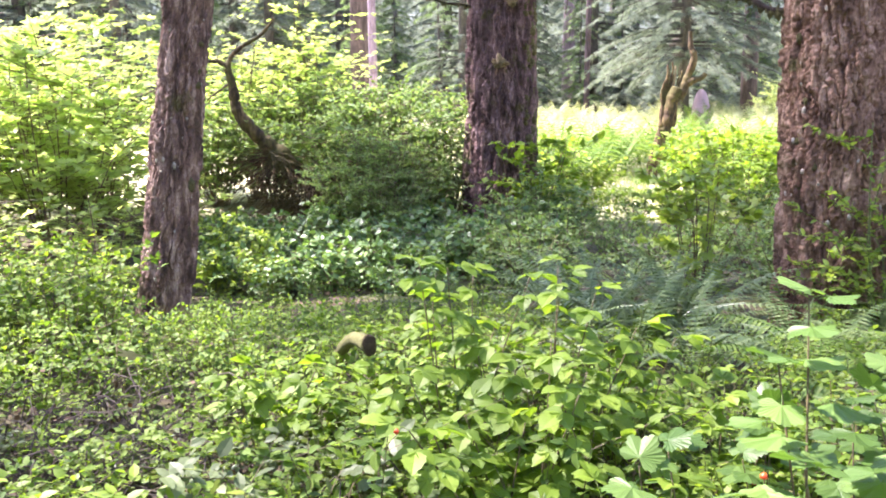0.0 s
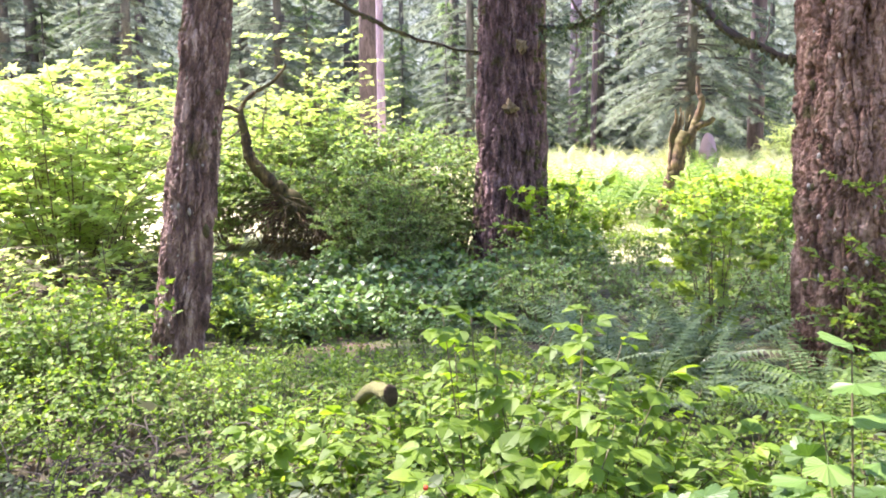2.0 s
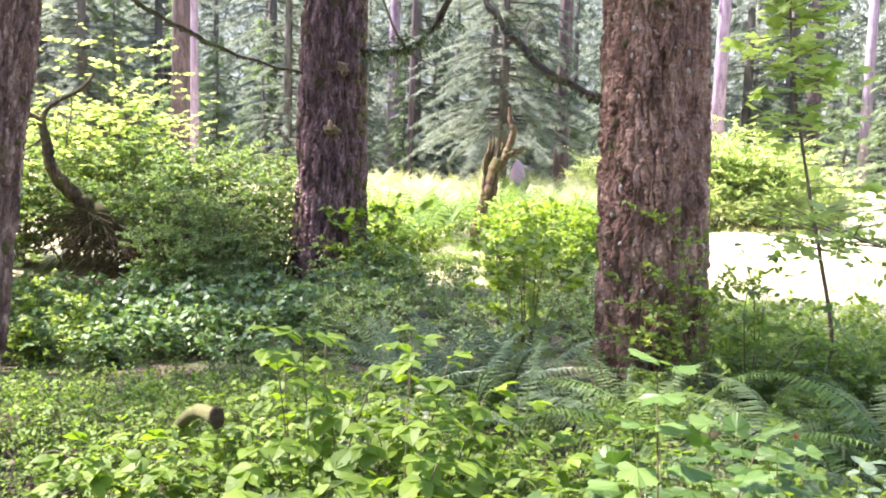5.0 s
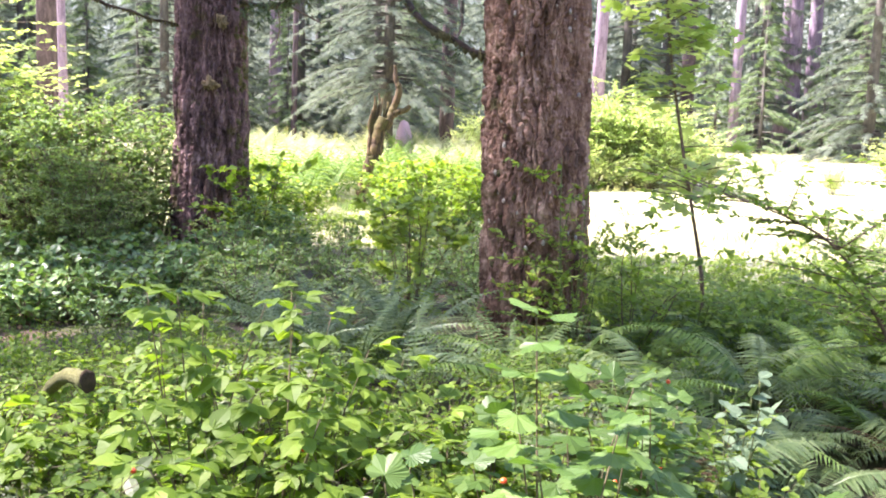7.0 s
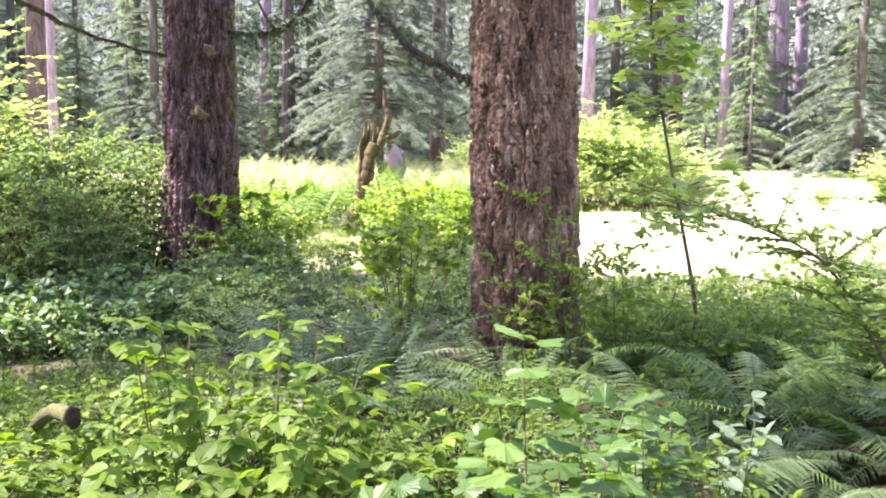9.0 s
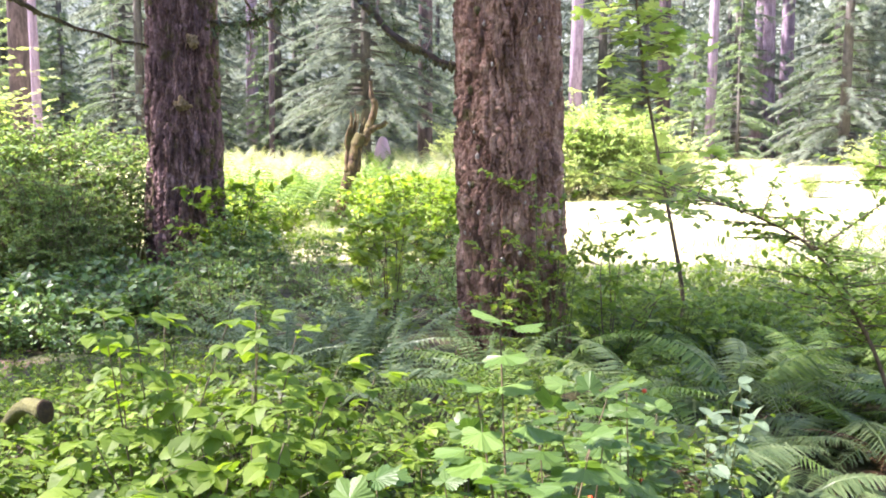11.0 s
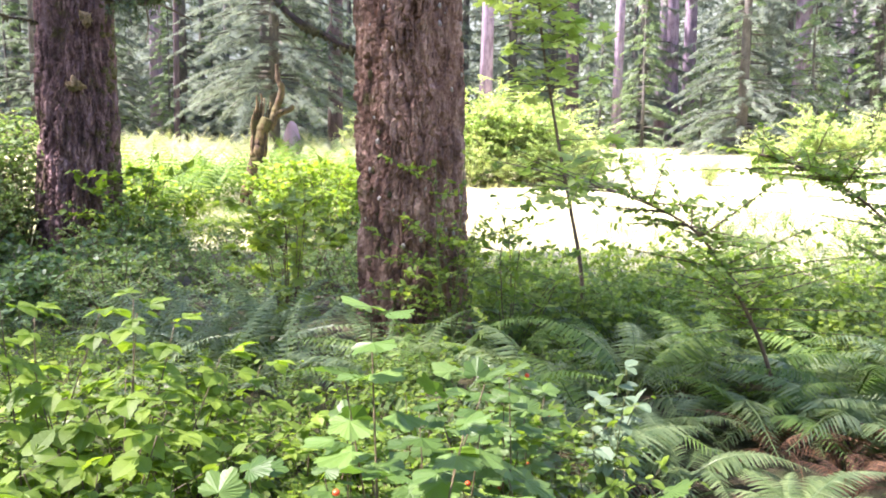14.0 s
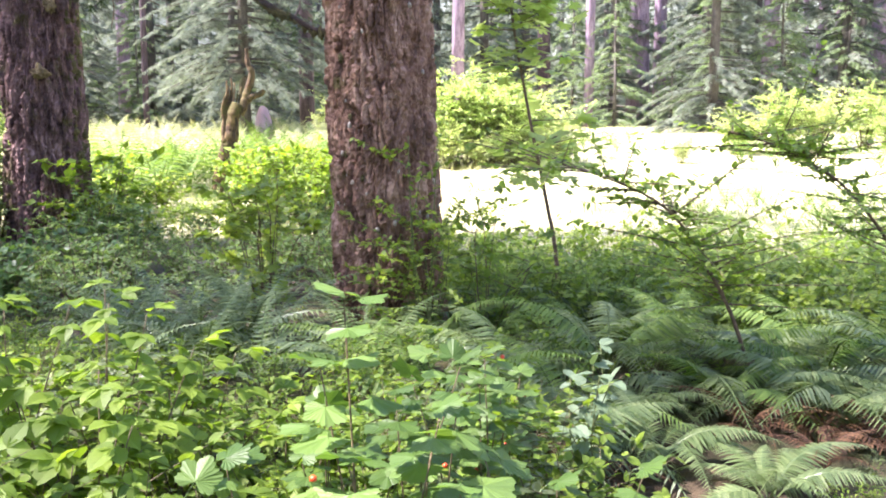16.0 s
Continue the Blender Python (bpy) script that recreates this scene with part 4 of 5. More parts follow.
# leafy shrubs among the bracken
kinds = [shrub("thicket_shrub", "fresh green leafy shrub in half sun", 0, 0, 1.3, 0.6, 9, 520, KITE, 0.1, (L_MAPLE, L_SALMON)[k], seed=70 + k, group="thicket shrubs") for k in range(2)]
spread(kinds, [(x, y, r0.uniform(0.5, 1.35) * (0.33 if before_snag(x, y) else 1)) for x, y, d in fan(46, 11.5, 17, 5, 22, 31, 0.5)], 4)
# rounded shrubs in the clearing, their sunlight put into bright leaf colours
kinds = [shrub("round_shrub", "rounded shrub with leaves painted pale for sunlight", 0, 0, 2.9, 1.3, 44, 9000, KITE, 0.085, (L_SHRUB_LIT, L_BRIGHT)[k], seed=80 + k, group="shrubs in the clearing", thick=0.01, low=0.02, twigs=5, lay=0.4) for k in range(2)]
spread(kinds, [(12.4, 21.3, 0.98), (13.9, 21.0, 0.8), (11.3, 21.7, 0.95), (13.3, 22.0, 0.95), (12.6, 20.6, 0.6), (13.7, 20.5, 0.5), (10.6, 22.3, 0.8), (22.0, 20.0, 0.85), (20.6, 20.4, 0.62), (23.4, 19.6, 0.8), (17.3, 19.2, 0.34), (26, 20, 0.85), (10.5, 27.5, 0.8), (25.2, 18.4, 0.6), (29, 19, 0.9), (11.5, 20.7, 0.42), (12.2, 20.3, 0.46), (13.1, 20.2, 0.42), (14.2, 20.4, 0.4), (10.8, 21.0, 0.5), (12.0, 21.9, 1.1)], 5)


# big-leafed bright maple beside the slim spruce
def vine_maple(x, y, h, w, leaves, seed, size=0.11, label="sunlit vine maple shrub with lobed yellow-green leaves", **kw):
    return shrub("vine_maple", label, x, y, h, w, 18, leaves, STAR, size, L_MAPLE_LIT, M_TWIG, seed, "vine maples", thick=0.012, twigs=9, flat=0.25, low=0.25, lay=0.42, **kw)


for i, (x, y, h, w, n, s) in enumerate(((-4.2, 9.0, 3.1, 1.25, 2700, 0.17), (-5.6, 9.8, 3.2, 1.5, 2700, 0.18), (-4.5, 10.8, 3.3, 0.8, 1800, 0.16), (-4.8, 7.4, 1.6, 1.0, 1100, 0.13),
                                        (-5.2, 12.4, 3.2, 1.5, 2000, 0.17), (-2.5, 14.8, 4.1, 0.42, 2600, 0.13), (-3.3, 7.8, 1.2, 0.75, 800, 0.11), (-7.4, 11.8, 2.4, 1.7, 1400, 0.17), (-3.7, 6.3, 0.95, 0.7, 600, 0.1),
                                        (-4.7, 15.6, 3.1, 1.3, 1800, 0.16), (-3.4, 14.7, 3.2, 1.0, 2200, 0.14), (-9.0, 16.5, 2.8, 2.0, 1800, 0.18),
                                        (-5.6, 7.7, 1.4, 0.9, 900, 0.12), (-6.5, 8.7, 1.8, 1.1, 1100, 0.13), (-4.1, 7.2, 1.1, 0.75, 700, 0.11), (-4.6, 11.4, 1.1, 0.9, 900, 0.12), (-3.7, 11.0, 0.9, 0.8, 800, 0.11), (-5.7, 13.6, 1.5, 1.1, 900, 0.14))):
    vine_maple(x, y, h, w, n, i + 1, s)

# dense fine-leaved shrubs round the leaning trunk
kinds = [shrub("huckleberry_shrub", "dense fine-leaved green huckleberry shrub", 0, 0, 1.9, 0.95, 40, 9500, TINY, 0.062, L_HUCK, seed=90 + k, group="huckleberry thicket", thick=0.01, twigs=6, low=0.1) for k in range(3)]
spread(kinds, [(-0.85, 12.9, 1.2), (-1.5, 13.1, 1.22), (-0.95, 11.7, 0.95), (-2.2, 14.1, 1.2), (-3.0, 14.2, 1.1), (-0.55, 12.2, 0.75), (-1.4, 13.9, 1.25), (-0.1, 13.9, 1.15), (-0.9, 10.9, 0.62), (-3.9, 14.2, 1.05), (-1.4, 11.6, 0.72)], 6)
# low dark glossy salal
kinds = [shrub("salal_shrub", "low dark glossy salal", 0, 0, 0.7, 0.5, 12, 520, OVAL, 0.085, L_SALAL, seed=100 + k, group="salal patch", twigs=4, low=0.02) for k in range(3)]
spread(kinds, [(x, y, r0.uniform(0.7, 1.1)) for x, y in zip(r0.uniform(-2.7, 1.7, 46), r0.uniform(8.05, 11.4, 46))]
       + [(x, 8.0 + 0.25 * math.sin(5 * x), 0.55) for x in np.linspace(-1.7, 0.9, 9)], 7)
for k, (x, y, h) in enumerate(((-2.3, 8.1, 0.62), (-2.0, 8.7, 0.7), (-2.5, 9.1, 0.9), (-1.75, 8.1, 0.45))):
    shrub("thicket_shrub", "light green small-leaved shrub beside the path", x, y, h, 0.35, 10, 620, KITE, 0.06, L_MAPLE, M_STEMG, seed=150 + k, low=0.1, group="thicket shrubs")
# bright sprigs at the middle fir's foot
for k, (x, y, h) in enumerate(((1.02, 11.3, 1.15), (1.4, 11.0, 0.85), (1.15, 10.7, 0.7))):
    shrub("huckleberry_shrub", "fresh green sprigs at the foot of the purple fir", x, y, h, 0.42, 12, 1300, OVAL, 0.06, L_SALAL, M_STEMG, seed=145 + k, low=0.2, flat=0.3)
# fine shrubs in front of the middle fir
kinds = [shrub("huckleberry_shrub", "small dusty-green huckleberry shrub in shade", 0, 0, 1.0, 0.5, 12, 900, TINY, 0.06, L_HUCK, seed=110 + k, group="low huckleberries", low=0.1) for k in range(3)]
spread(kinds, [(x, y, r0.uniform(0.55, 1.0)) for x, y, d in fan(46, 7.6, 12.0, 2, 24, 41, 0.4)], 8)


def left_height(x, y, d):
    a = math.degrees(math.atan2(x, y))
    h = max(0.32, 1.58 - 0.215 * d)
    if a < -21.5 and d > 4.2:
        h = max(h, 0.95 if d > 5.5 else 0.7)
    elif a < -4 and d > 5.0:
        h = 0.32
    elif a > -10 and d < 3.6:
        h *= 0.62
    if a < -11 and d < 4.25:
        h *= 0.6
    return h


# low toothed undergrowth in front of the slim spruce
kinds = [shrub("bramble_shrub", "yellow-green small-leaved bramble of the forest floor", 0, 0, 1.0, 0.42, 9, 430, KITE, 0.056, (L_UNDER, L_UNDER, L_SALMON)[k], M_CANE, seed=120 + k, group="brambles", low=0.2, thick=0.006) for k in range(3)]
near_kinds = [shrub("bramble_shrub", "leafy green bramble over dead stems", 0, 0, 1.0, 0.42, 9, 420, OVAL, 0.062, (L_UNDER, L_SALMON, L_DUSTY)[k], M_CANE, seed=125 + k, group="brambles", low=0.3, thick=0.004) for k in range(3)]
spots = [s for s in fan(212, 1.9, 7.2, -37, 3, 42, 0.21)]
spread(near_kinds, [(x, y, left_height(x, y, d) * r0.uniform(0.75, 1.1)) for x, y, d in spots if d < 3.7], 9)
spread(kinds, [(x, y, left_height(x, y, d) * r0.uniform(0.75, 1.1)) for x, y, d in spots if d >= 3.7], 19)
spread([copy_thing(k, Matrix()) for k in kinds], [(x, y, sight(d, 0.18, r0.uniform(0.6, 1.0)) * 0.72) for x, y, d in fan(75, 2.4, 8.0, 3, 26, 43, 0.28)], 10)
kinds = [shrub("undergrowth_shrub", "green small-leaved undergrowth among ferns", 0, 0, 1.0, 0.45, 9, 320, OVAL, 0.065, (L_UNDER, L_MAPLE)[k], M_STEMG, seed=130 + k, group="undergrowth among ferns", low=0.2, thick=0.006) for k in range(2)]
spread(kinds, [(x, y, sight(d, 0.15, r0.uniform(0.35, 0.7))) for x, y, d in fan(100, 3.6, 10, 22, 62, 44, 0.35) if d > 4.7 or x < y * 0.8], 11)

kinds = [shrub("undergrowth_shrub", "fresh green undergrowth at the edge of the clearing", 0, 0, 1.0, 0.5, 10, 320, KITE, 0.085, (L_MAPLE, L_ALDER)[k], M_STEMG, seed=135 + k, group="undergrowth by the clearing", low=0.1, thick=0.006) for k in range(2)]
spread(kinds, [(x, y, r0.uniform(0.55, 0.95)) for x, y, d in fan(90, 6.6, 10.5, 27, 62, 45, 0.36)], 12)

# ferns
for i, (x, y, d) in enumerate(s for s in fan(66, 3.4, 9.4, 22, 62, 51, 0.5) if s[2] > 4.7 or s[0] < s[1] * 0.8):
    fern(x, y, 8, min(0.95, sight(d, 0.085, 1.05 if x > y * 0.75 else 0.9)), FRONDS if d < 4.3 else FRONDS_FAR, 200 + i, "arching grey-green lady fern")
for i, (x, y, d) in enumerate(fan(14, 4.6, 7.2, 6, 24, 52, 0.4)):
    fern(x, y, 9, 0.95, FRONDS_SWORD, 300 + i, "dark green sword fern with long fronds")
for i, (x, y, s) in enumerate(((2.78, 2.42, 0.56), (2.66, 2.95, 0.55), (3.6, 3.35, 0.72), (4.0, 2.95, 0.62), (2.95, 3.45, 0.68), (2.3, 3.35, 0.6), (4.2, 3.5, 0.75))):
    fern(x, y, 10, s, FRONDS_NEAR, 400 + i, "large arching lady fern over dark litter")
for i, (x, y, s) in enumerate(((3.5, 2.8, 0.52), (3.75, 2.6, 0.5), (2.1, 2.9, 0.48), (1.85, 3.0, 0.45), (3.2, 2.5, 0.4), (3.3, 3.05, 0.5))):
    fern(x, y, 9, s, FRONDS_DEAD, 420 + i, "withered rust-brown fern lying on litter", "dead ferns", 14)


# ---- foreground plants, leaf by leaf ----
def three_leaf(seed):
    r = np.random.default_rng(seed)
    pet = tube([(0, 0, 0), (0, 0.35, 0.05), (0, 0.7, 0.02)], [0.012, 0.01, 0.008], 4, False)
    P = np.array([(0, 0.7, 0.02), (0, 0.66, 0.02), (0, 0.66, 0.02)])
    D = np.array([(0, 1, -0.15), (1, 0.35, -0.1), (-1, 0.35, -0.1)]) + r.normal(size=(3, 3)) * 0.1
    return join([pet, strew(TOOTHED, P, D, np.tile([0, 0, 1.0], (3, 1)), np.array([1.05, 0.8, 0.8]))])


SALMON = [mesh_from("leaf", *three_leaf(k), L_SALMONBIG) for k in range(3)]


def lobed_leaf(seed):
    r = np.random.default_rng(seed)
    V, F = LOBED7
    V = V * 1.5
    V[:, 2] += 0.06 * np.sin(V[:, 0] * 5 + seed)
    return join([tube([(0, -0.7, 0), (0, -0.3, 0.08), (0, 0, 0)], [0.014, 0.012, 0.01], 4, False), (V, F)])


THIMBLE = [mesh_from("leaf", *lobed_leaf(k), L_THIMBLE) for k in range(3)]
GREY = [mesh_from("leaf", *ROUND, L_GREY)]
BERRY = mesh_from("berry", *lump(0.0085, (0, 0, -0.012), 1, (1, 1, 0.9), 0.25, 1), M_RED, True)


def cane_plant(name, label, x, y, tips, leafmeshes, size, per, seed, canemat, berries=0, start=0.35, droop=0.05, group=""):
    """Canes from one foot to the given tips (dx, dy, height), with single leaves."""
    r = np.random.default_rng(seed)
    t = thing(name, x, y, None, label, "shrub", group)
    spots = []
    for dx, dy, h in tips:
        C = curve([(dx * 0.1, dy * 0.1, -0.02), (dx * 0.45 + r.normal() * 0.03, dy * 0.45, h * 0.55), (dx, dy, h)], 7)
        part("cane", tube(C, np.linspace(0.0045, 0.0018, len(C)), 5), canemat, t, "", True)
        for k in range(per):
            s = start + (1 - start) * (k + 0.4 * r.random()) / max(1, per - 1)
            p = [np.interp(min(s, 1), np.linspace(0, 1, len(C)), C[:, c]) for c in range(3)]
            a = k * 2.4 + r.uniform(-0.5, 0.5)
            d = (math.cos(a), math.sin(a), r.uniform(-0.3, 0.15) - droop)
            sc = size * r.uniform(0.55, 1.15)
            q = np.array(p) + (np.array(d) * sc * 0.7 if leafmeshes is THIMBLE else 0)
            share("leaf", leafmeshes[int(r.integers(len(leafmeshes)))], t, turn_of(d, (r.normal() * 0.17, r.normal() * 0.17, 1), sc, tuple(q)))
            spots.append(p)
        share("leaf", leafmeshes[0], t, turn_of((dx + r.normal() * 0.2, dy + r.normal() * 0.2, 0.12), (r.normal() * 0.2, r.normal() * 0.2, 1), size * 0.9, tuple(C[-1] if leafmeshes is not THIMBLE else C[-1] + [0, 0, 0.02])))
    for k in range(berries):
        p = spots[int(r.integers(len(spots)))]
        share("berry", BERRY, t, Matrix.Translation((p[0] + r.normal() * 0.03, p[1] + r.normal() * 0.03, p[2] + 0.01)))
    return t


def tips_of(n, w, h0, h1, seed):
    r = np.random.default_rng(seed)
    return [(r.uniform(-w, w), r.uniform(-w, w), r.uniform(h0, h1)) for _ in range(n)]


for i, (x, y, h) in enumerate(((0.05, 3.0, 1.0), (0.36, 2.9, 0.95), (0.1, 2.6, 0.75), (0.62, 3.15, 0.7), (0.2, 2.45, 0.78), (0.85, 2.75, 0.58), (-0.7, 3.3, 0.55), (0.55, 2.35, 0.6))):
    cane_plant("salmonberry_bush", "bright green salmonberry canes with toothed leaves in threes", x, y, tips_of(6, 0.3, h * 0.72, h * 1.08, 500 + i), SALMON, 0.088, 9, 520 + i, M_CANE, 1 if i % 3 == 1 else 0, 0.5, group="salmonberry bushes")
for i, (x, y, h) in enumerate(((0.77, 1.62, 1.16), (1.0, 1.95, 1.04), (1.3, 2.2, 0.92), (0.95, 2.35, 0.86), (1.3, 1.75, 0.78), (1.6, 2.55, 0.75), (0.55, 2.0, 0.72), (1.1, 1.5, 0.78), (0.95, 1.35, 0.72))):
    cane_plant("thimbleberry_bush", "broad lobed-leaf thimbleberry with a few red berries", x, y, tips_of(4, 0.2, h * 0.75, h, 540 + i), THIMBLE, 0.08, 9, 560 + i, M_CANE, 3, 0.5, group="thimbleberry bushes")
cane_plant("grey_leaf_shrub", "grey-green shrub with rounded pale leaves among ferns", 2.12, 2.75, tips_of(9, 0.26, 0.42, 0.72, 580), GREY, 0.08, 11, 581, M_STEMG, 0, 0.25)


# sapling with lobed leaves in front of the clearing
def sapling():
    o = np.array([4.4, 6.3, gz(4.4, 6.3)])
    t = thing("maple_sapling", *o, "thin maple sapling with a bare stem and leafy top", "sapling")
    C = curve([(0, 0, -0.05), (-0.02, 0.02, 0.6), (-0.12, 0.08, 1.2), (-0.24, 0.13, 1.8), (-0.38, 0.25, 2.85), (-0.45, 0.3, 4.2)], 8)
    part("stem", tube(C, np.linspace(0.022, 0.008, len(C)), 7), M_TWIG, t, "", True)
    r = np.random.default_rng(77)
    wood, P, D = [], [], []
    for k in range(72):
        z = r.uniform(2.5, 3.8) if k < 52 else r.uniform(1.1, 2.4)
        b = np.array([np.interp(z, C[:, 2], C[:, c]) for c in range(3)])
        a = r.uniform(0, 2 * np.pi)
        e = b + np.array([math.cos(a), math.sin(a), r.uniform(-0.1, 0.4)]) * r.uniform(0.25, 0.6)
        G = np.linspace(b, e, 5)
        wood.append(tube(G, np.linspace(0.006, 0.002, 5), 4, False))
        for q in range(9):
            P.append(G[int(r.integers(1, 5))] + r.normal(size=3) * 0.04), D.append((math.cos(a) + r.normal() * 0.6, math.sin(a) + r.normal() * 0.6, r.normal() * 0.25 - 0.15))
    part("branchwork", join(wood), M_TWIG, t)
    P, D = np.array(P), np.array(D)
    # the lightened maple leaf makes the sapling's top look sunlit
    part("foliage", strew(LOBED, P, D, unit(len(P), r) * 0.5 + [0, 0, 1], r.uniform(0.12, 0.19, len(P))), L_MAPLE_LIT, t)


def leaning_alder(points, seed, leaves, label):
    P0 = np.array(points)
    o = np.array([P0[0][0], P0[0][1], gz(P0[0][0], P0[0][1])])
    t = thing("alder_sapling", *o, label, "sapling")
    C = curve(P0 - o, 8)
    part("stem", tube(C, np.linspace(0.013, 0.004, len(C)), 7), M_TWIG, t, "", True)
    r = np.random.default_rng(seed)
    wood, P, D = [], [], []
    for k in range(76):
        s = r.uniform(0.22, 1.0)
        b = np.array([np.interp(s, np.linspace(0, 1, len(C)), C[:, c]) for c in range(3)])
        d = np.array([r.uniform(-1, 0.9), r.uniform(-0.8, 0.8), r.uniform(-0.12, 0.32)])
        G = np.linspace(b, b + d / np.linalg.norm(d) * r.uniform(0.2, 0.7), 6)
        wood.append(tube(G, np.linspace(0.005, 0.0015, 6), 4, False))
        m = leaves // 76
        for q in range(m):
            P.append(G[0] + (G[-1] - G[0]) * (0.1 + 0.95 * q / m)), D.append(np.cross(d, (0, 0, 1)) * (1 if q % 2 else -1) + d * 0.5 + r.normal(size=3) * 0.25)
    part("branchwork", join(wood), M_TWIG, t)
    P, D = np.array(P), np.array(D)
    part("foliage", strew(ROUND, P, D, unit(len(P), r) * 0.5 + [0, 0, 1], r.uniform(0.03, 0.048, len(P))), L_ALDER, t)


sapling()
leaning_alder([(3.85, 3.5, 0.0), (3.67, 3.54, 0.47), (3.45, 3.55, 0.8), (3.21, 3.56, 1.08), (2.95, 3.7, 1.24), (2.55, 3.85, 1.37)], 5, 2000, "thin leaning alder sapling with oval leaves against the clearing")
leaning_alder([(5.1, 3.3, 0.0), (4.85, 3.4, 0.7), (4.5, 3.5, 1.14), (4.0, 3.5, 1.38), (3.55, 3.5, 1.49)], 6, 1700, "second slender leaning alder sapling")
shrub("huckleberry_shrub", "slender huckleberry sprigs against the fir's bark", 2.7, 5.45, 1.62, 0.3, 14, 1600, OVAL, 0.05, L_MAPLE, M_STEMG, seed=140, low=0.3)
shrub("huckleberry_shrub", "slender bush of narrow leaves beside the fir", 3.3, 5.65, 1.35, 0.55, 8, 420, OVAL, 0.075, L_ALDER, M_TWIG, seed=141, low=0.3)
shrub("vine_maple", "bright green young maple beneath the fir", 1.95, 6.95, 1.5, 0.45, 9, 480, LOBED, 0.11, L_MAPLE, M_TWIG, seed=142)


# ---- logs and litter ----
def stub_log():
    o = np.array([-0.31, 3.26, 0.65])
    t = thing("mossy_log", *o, "cut end of a mossy yellow-green dead branch", "log")
    C = curve([(0, 0, 0), (-0.09, 0.28, -0.05), (-0.19, 0.6, -0.19), (-0.28, 0.95, -0.4), (-0.36, 1.3, -0.64)], 7)
    part("log", tube(C, np.linspace(0.03, 0.024, len(C)) + 0.003 * np.sin(np.arange(len(C)) * 2.1), 12), M_MOSS, t, "", True)
    d = C[0] - C[1]
    d = d / np.linalg.norm(d)
    part("cut_end", lump(0.04, C[0] + d * 0.004, 12, (0.72, 0.2, 1.1), 0.2, 3), M_WOODEND, t, "dark rotten broken face", True)


def rotten_log():
    x, y = 1.2, 3.95
    t = thing("rotten_log", x, y, gz(x, y), "rotting dark log with pale splintered wood", "log")
    part("log", tube(curve([(-0.3, -0.15, 0.04), (0.3, 0.0, 0.1), (0.75, 0.1, 0.18), (1.3, 0.35, 0.2)], 8), [0.065 + 0.015 * math.sin(i * 1.7) for i in range(24)], 12), M_MOSSY, t, "", True)
    r = np.random.default_rng(9)
    for k in range(4):
        a = np.array([0.3 + 0.08 * k, -0.05 - 0.01 * k, 0.15 + 0.016 * k])
        part("splinter", tube([a, a + (0.12, 0.01, 0.05), a + (0.26, 0.03, 0.085)], [0.012, 0.016, 0.004], 5), M_PALEWOOD, t)


def twig_pile(name, label, x, y, n, w, h, seed, mat):
    r = np.random.default_rng(seed)
    T = []
    for k in range(n):
        b = np.array([r.uniform(-w, w), r.uniform(-w, w), 0])
        a = r.uniform(0, 2 * np.pi)
        e = b + np.array([math.cos(a) * 0.45, math.sin(a) * 0.45, r.uniform(0.1, 1) * h])
        T.append(tube(curve([b, (b + e) / 2 + r.normal(size=3) * 0.07 + [0, 0, 0.1], e], 4), np.linspace(r.uniform(0.003, 0.007), 0.0015, 8), 4, False))
    t = thing(name, x, y, None, label, "twigs")
    part("branchwork", join(T), mat, t)
    m = n * 2
    P = np.stack([r.uniform(-w, w, m), r.uniform(-w, w, m), r.uniform(0, h * 0.8, m)], 1)
    part("litter", strew(OVAL, P, unit(m, r), unit(m, r) + [0, 0, 1], r.uniform(0.025, 0.05, m)), L_LITTER, t, "withered brown leaves")


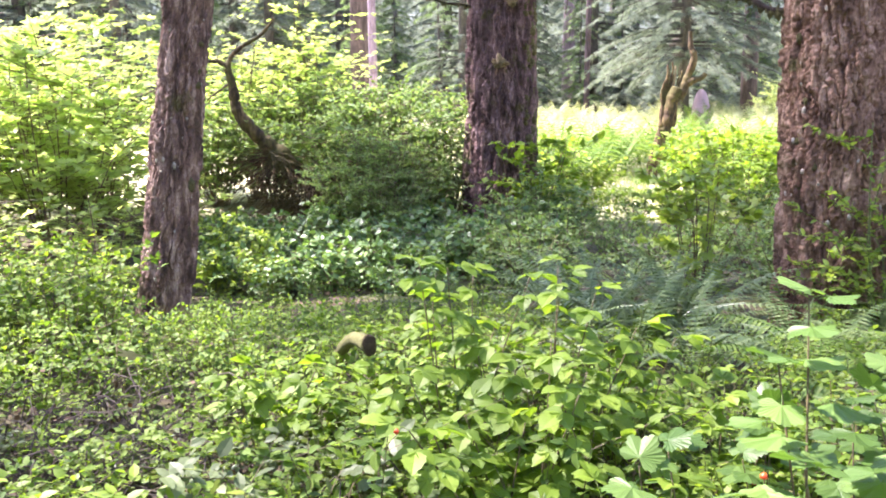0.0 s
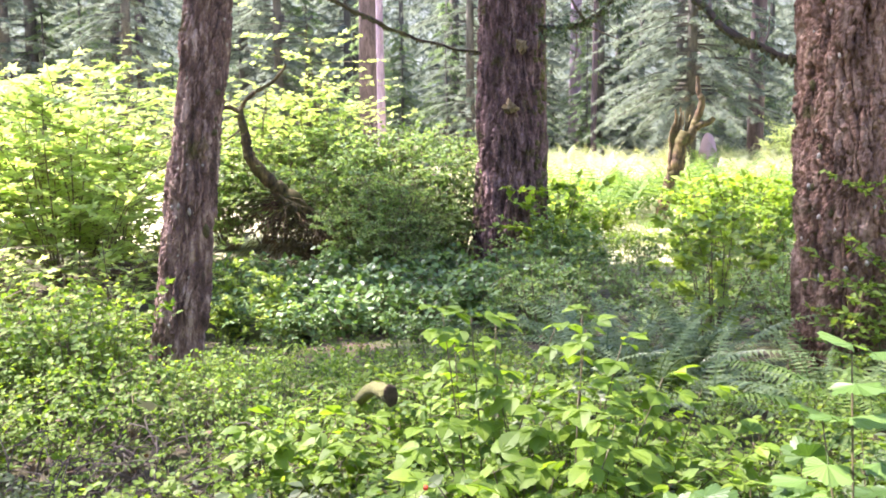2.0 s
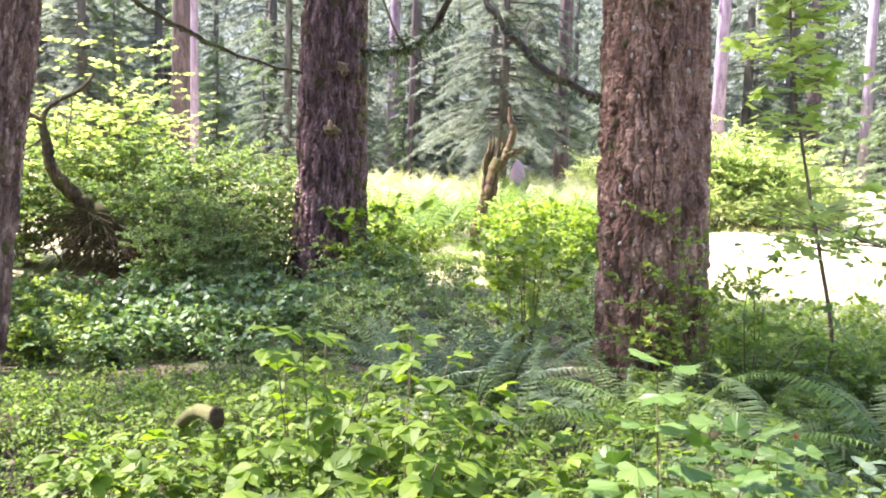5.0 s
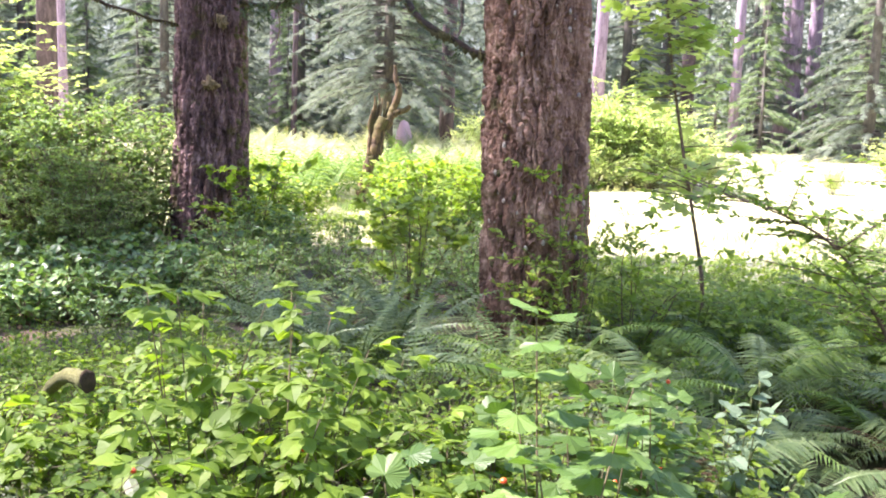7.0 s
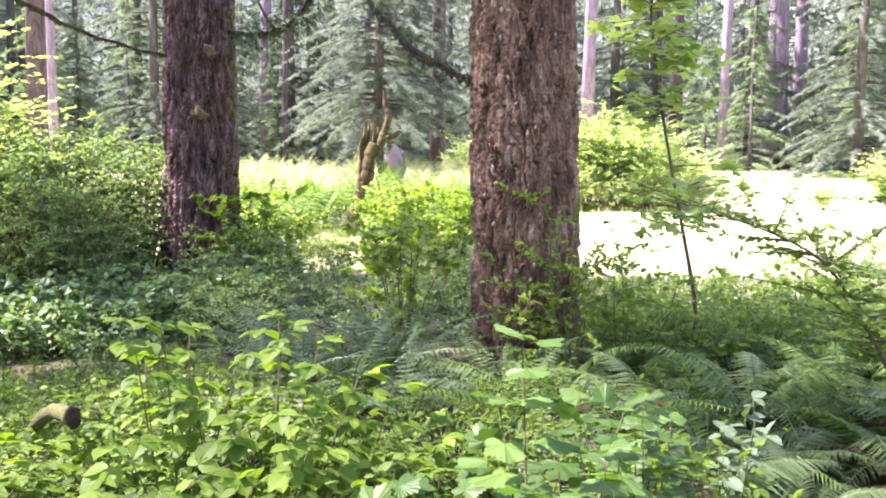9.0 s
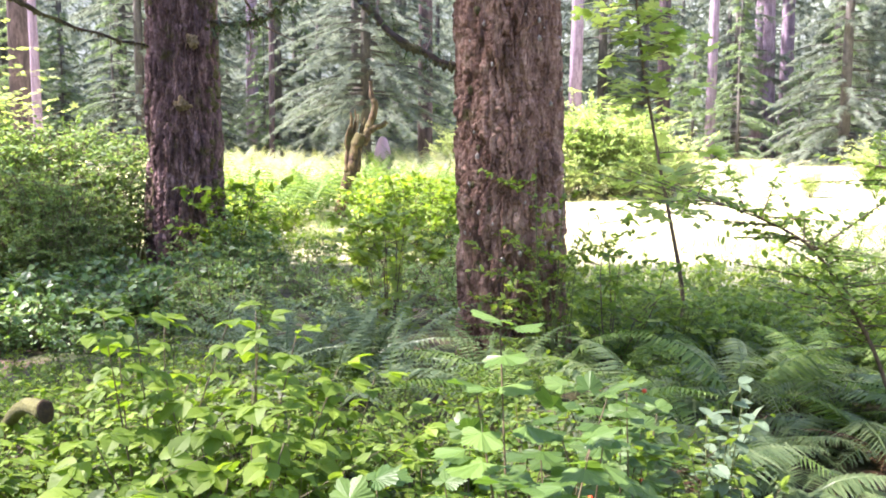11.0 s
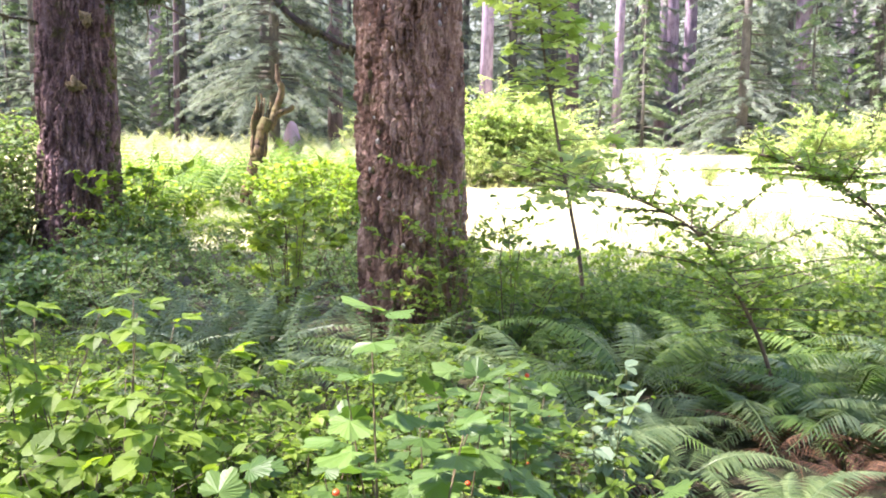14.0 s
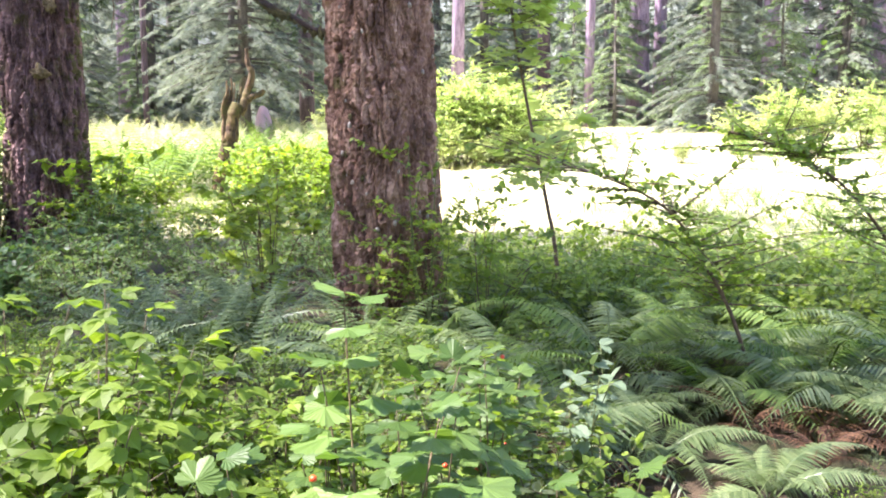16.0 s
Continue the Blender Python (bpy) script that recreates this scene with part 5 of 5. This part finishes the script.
stub_log(), rotten_log()
for i, (x, y, n, h) in enumerate(((-1.65, 3.25, 60, 0.4), (-1.25, 3.3, 60, 0.38), (-1.5, 3.7, 50, 0.36), (-0.9, 3.1, 45, 0.34), (0.5, 2.6, 50, 0.5), (-2.05, 3.7, 50, 0.42), (-1.35, 2.85, 60, 0.34), (-1.85, 2.9, 55, 0.38))):
    twig_pile("dead_bramble", "tangle of dark dead bramble stems and withered leaves", x, y, n, 0.38, h, 600 + i, M_DARKTWIG)

rc = np.random.default_rng(29)
at_ = np.stack([rc.uniform(-3.2, 1.4, 130), rc.uniform(4.9, 6.35, 130)], 1)
q = np.repeat(at_, 70, 0) + rc.normal(size=(9100, 2)) * 0.09
P = np.column_stack([q, ground_z(q[:, 0], q[:, 1]) + rc.uniform(0.03, 0.24, len(q))])
cover = new("ground_cover", mesh_from("ground_cover", *strew(OVAL, P, unit(len(P), rc), unit(len(P), rc) * 0.5 + [0, 0, 1], rc.uniform(0.02, 0.045, len(P))), L_UNDER))
tagged(cover, "low green seedlings and creeping leaves beside the path", "plants", kind="stuff")
spread([copy_thing(k, Matrix()) for k in near_kinds], [(3.1, 2.2, 0.2), (2.9, 2.1, 0.22), (3.3, 2.35, 0.2), (3.45, 2.15, 0.24), (2.75, 2.05, 0.22), (3.0, 2.35, 0.16)], 31)
# a pale dead leaf caught on the brambles
leaf = new("dead_leaf", mesh_from("dead_leaf", *LOBED, M_PALELEAF))
leaf.matrix_basis = pose(-1.22, 3.28, 0.6, 35, 20, 140) @ Matrix.Scale(0.13, 4)
tagged(leaf, "pale curled dead leaf caught on brambles", "leaf")
low = np.random.default_rng(88)
for x, y, h in [(-0.45, 2.9, 0.52), (-0.62, 3.05, 0.5)] + [(low.uniform(-0.3, 1.9), low.uniform(2.1, 3.9), low.uniform(0.42, 0.8)) for _ in range(56)]:
    m = Matrix.Translation((x, y, gz(x, y))) @ Matrix.Scale(h, 4)
    copy_thing(near_kinds[int(x * 50) % 3], m).scale = m.to_scale()
for i, (x, y) in enumerate(((1.3, 5.5), (1.55, 5.95), (1.05, 5.9))):
    fern(x, y, 9, 1.0, FRONDS_SWORD, 460 + i, "long-fronded sword fern below the fir", tilt=8)
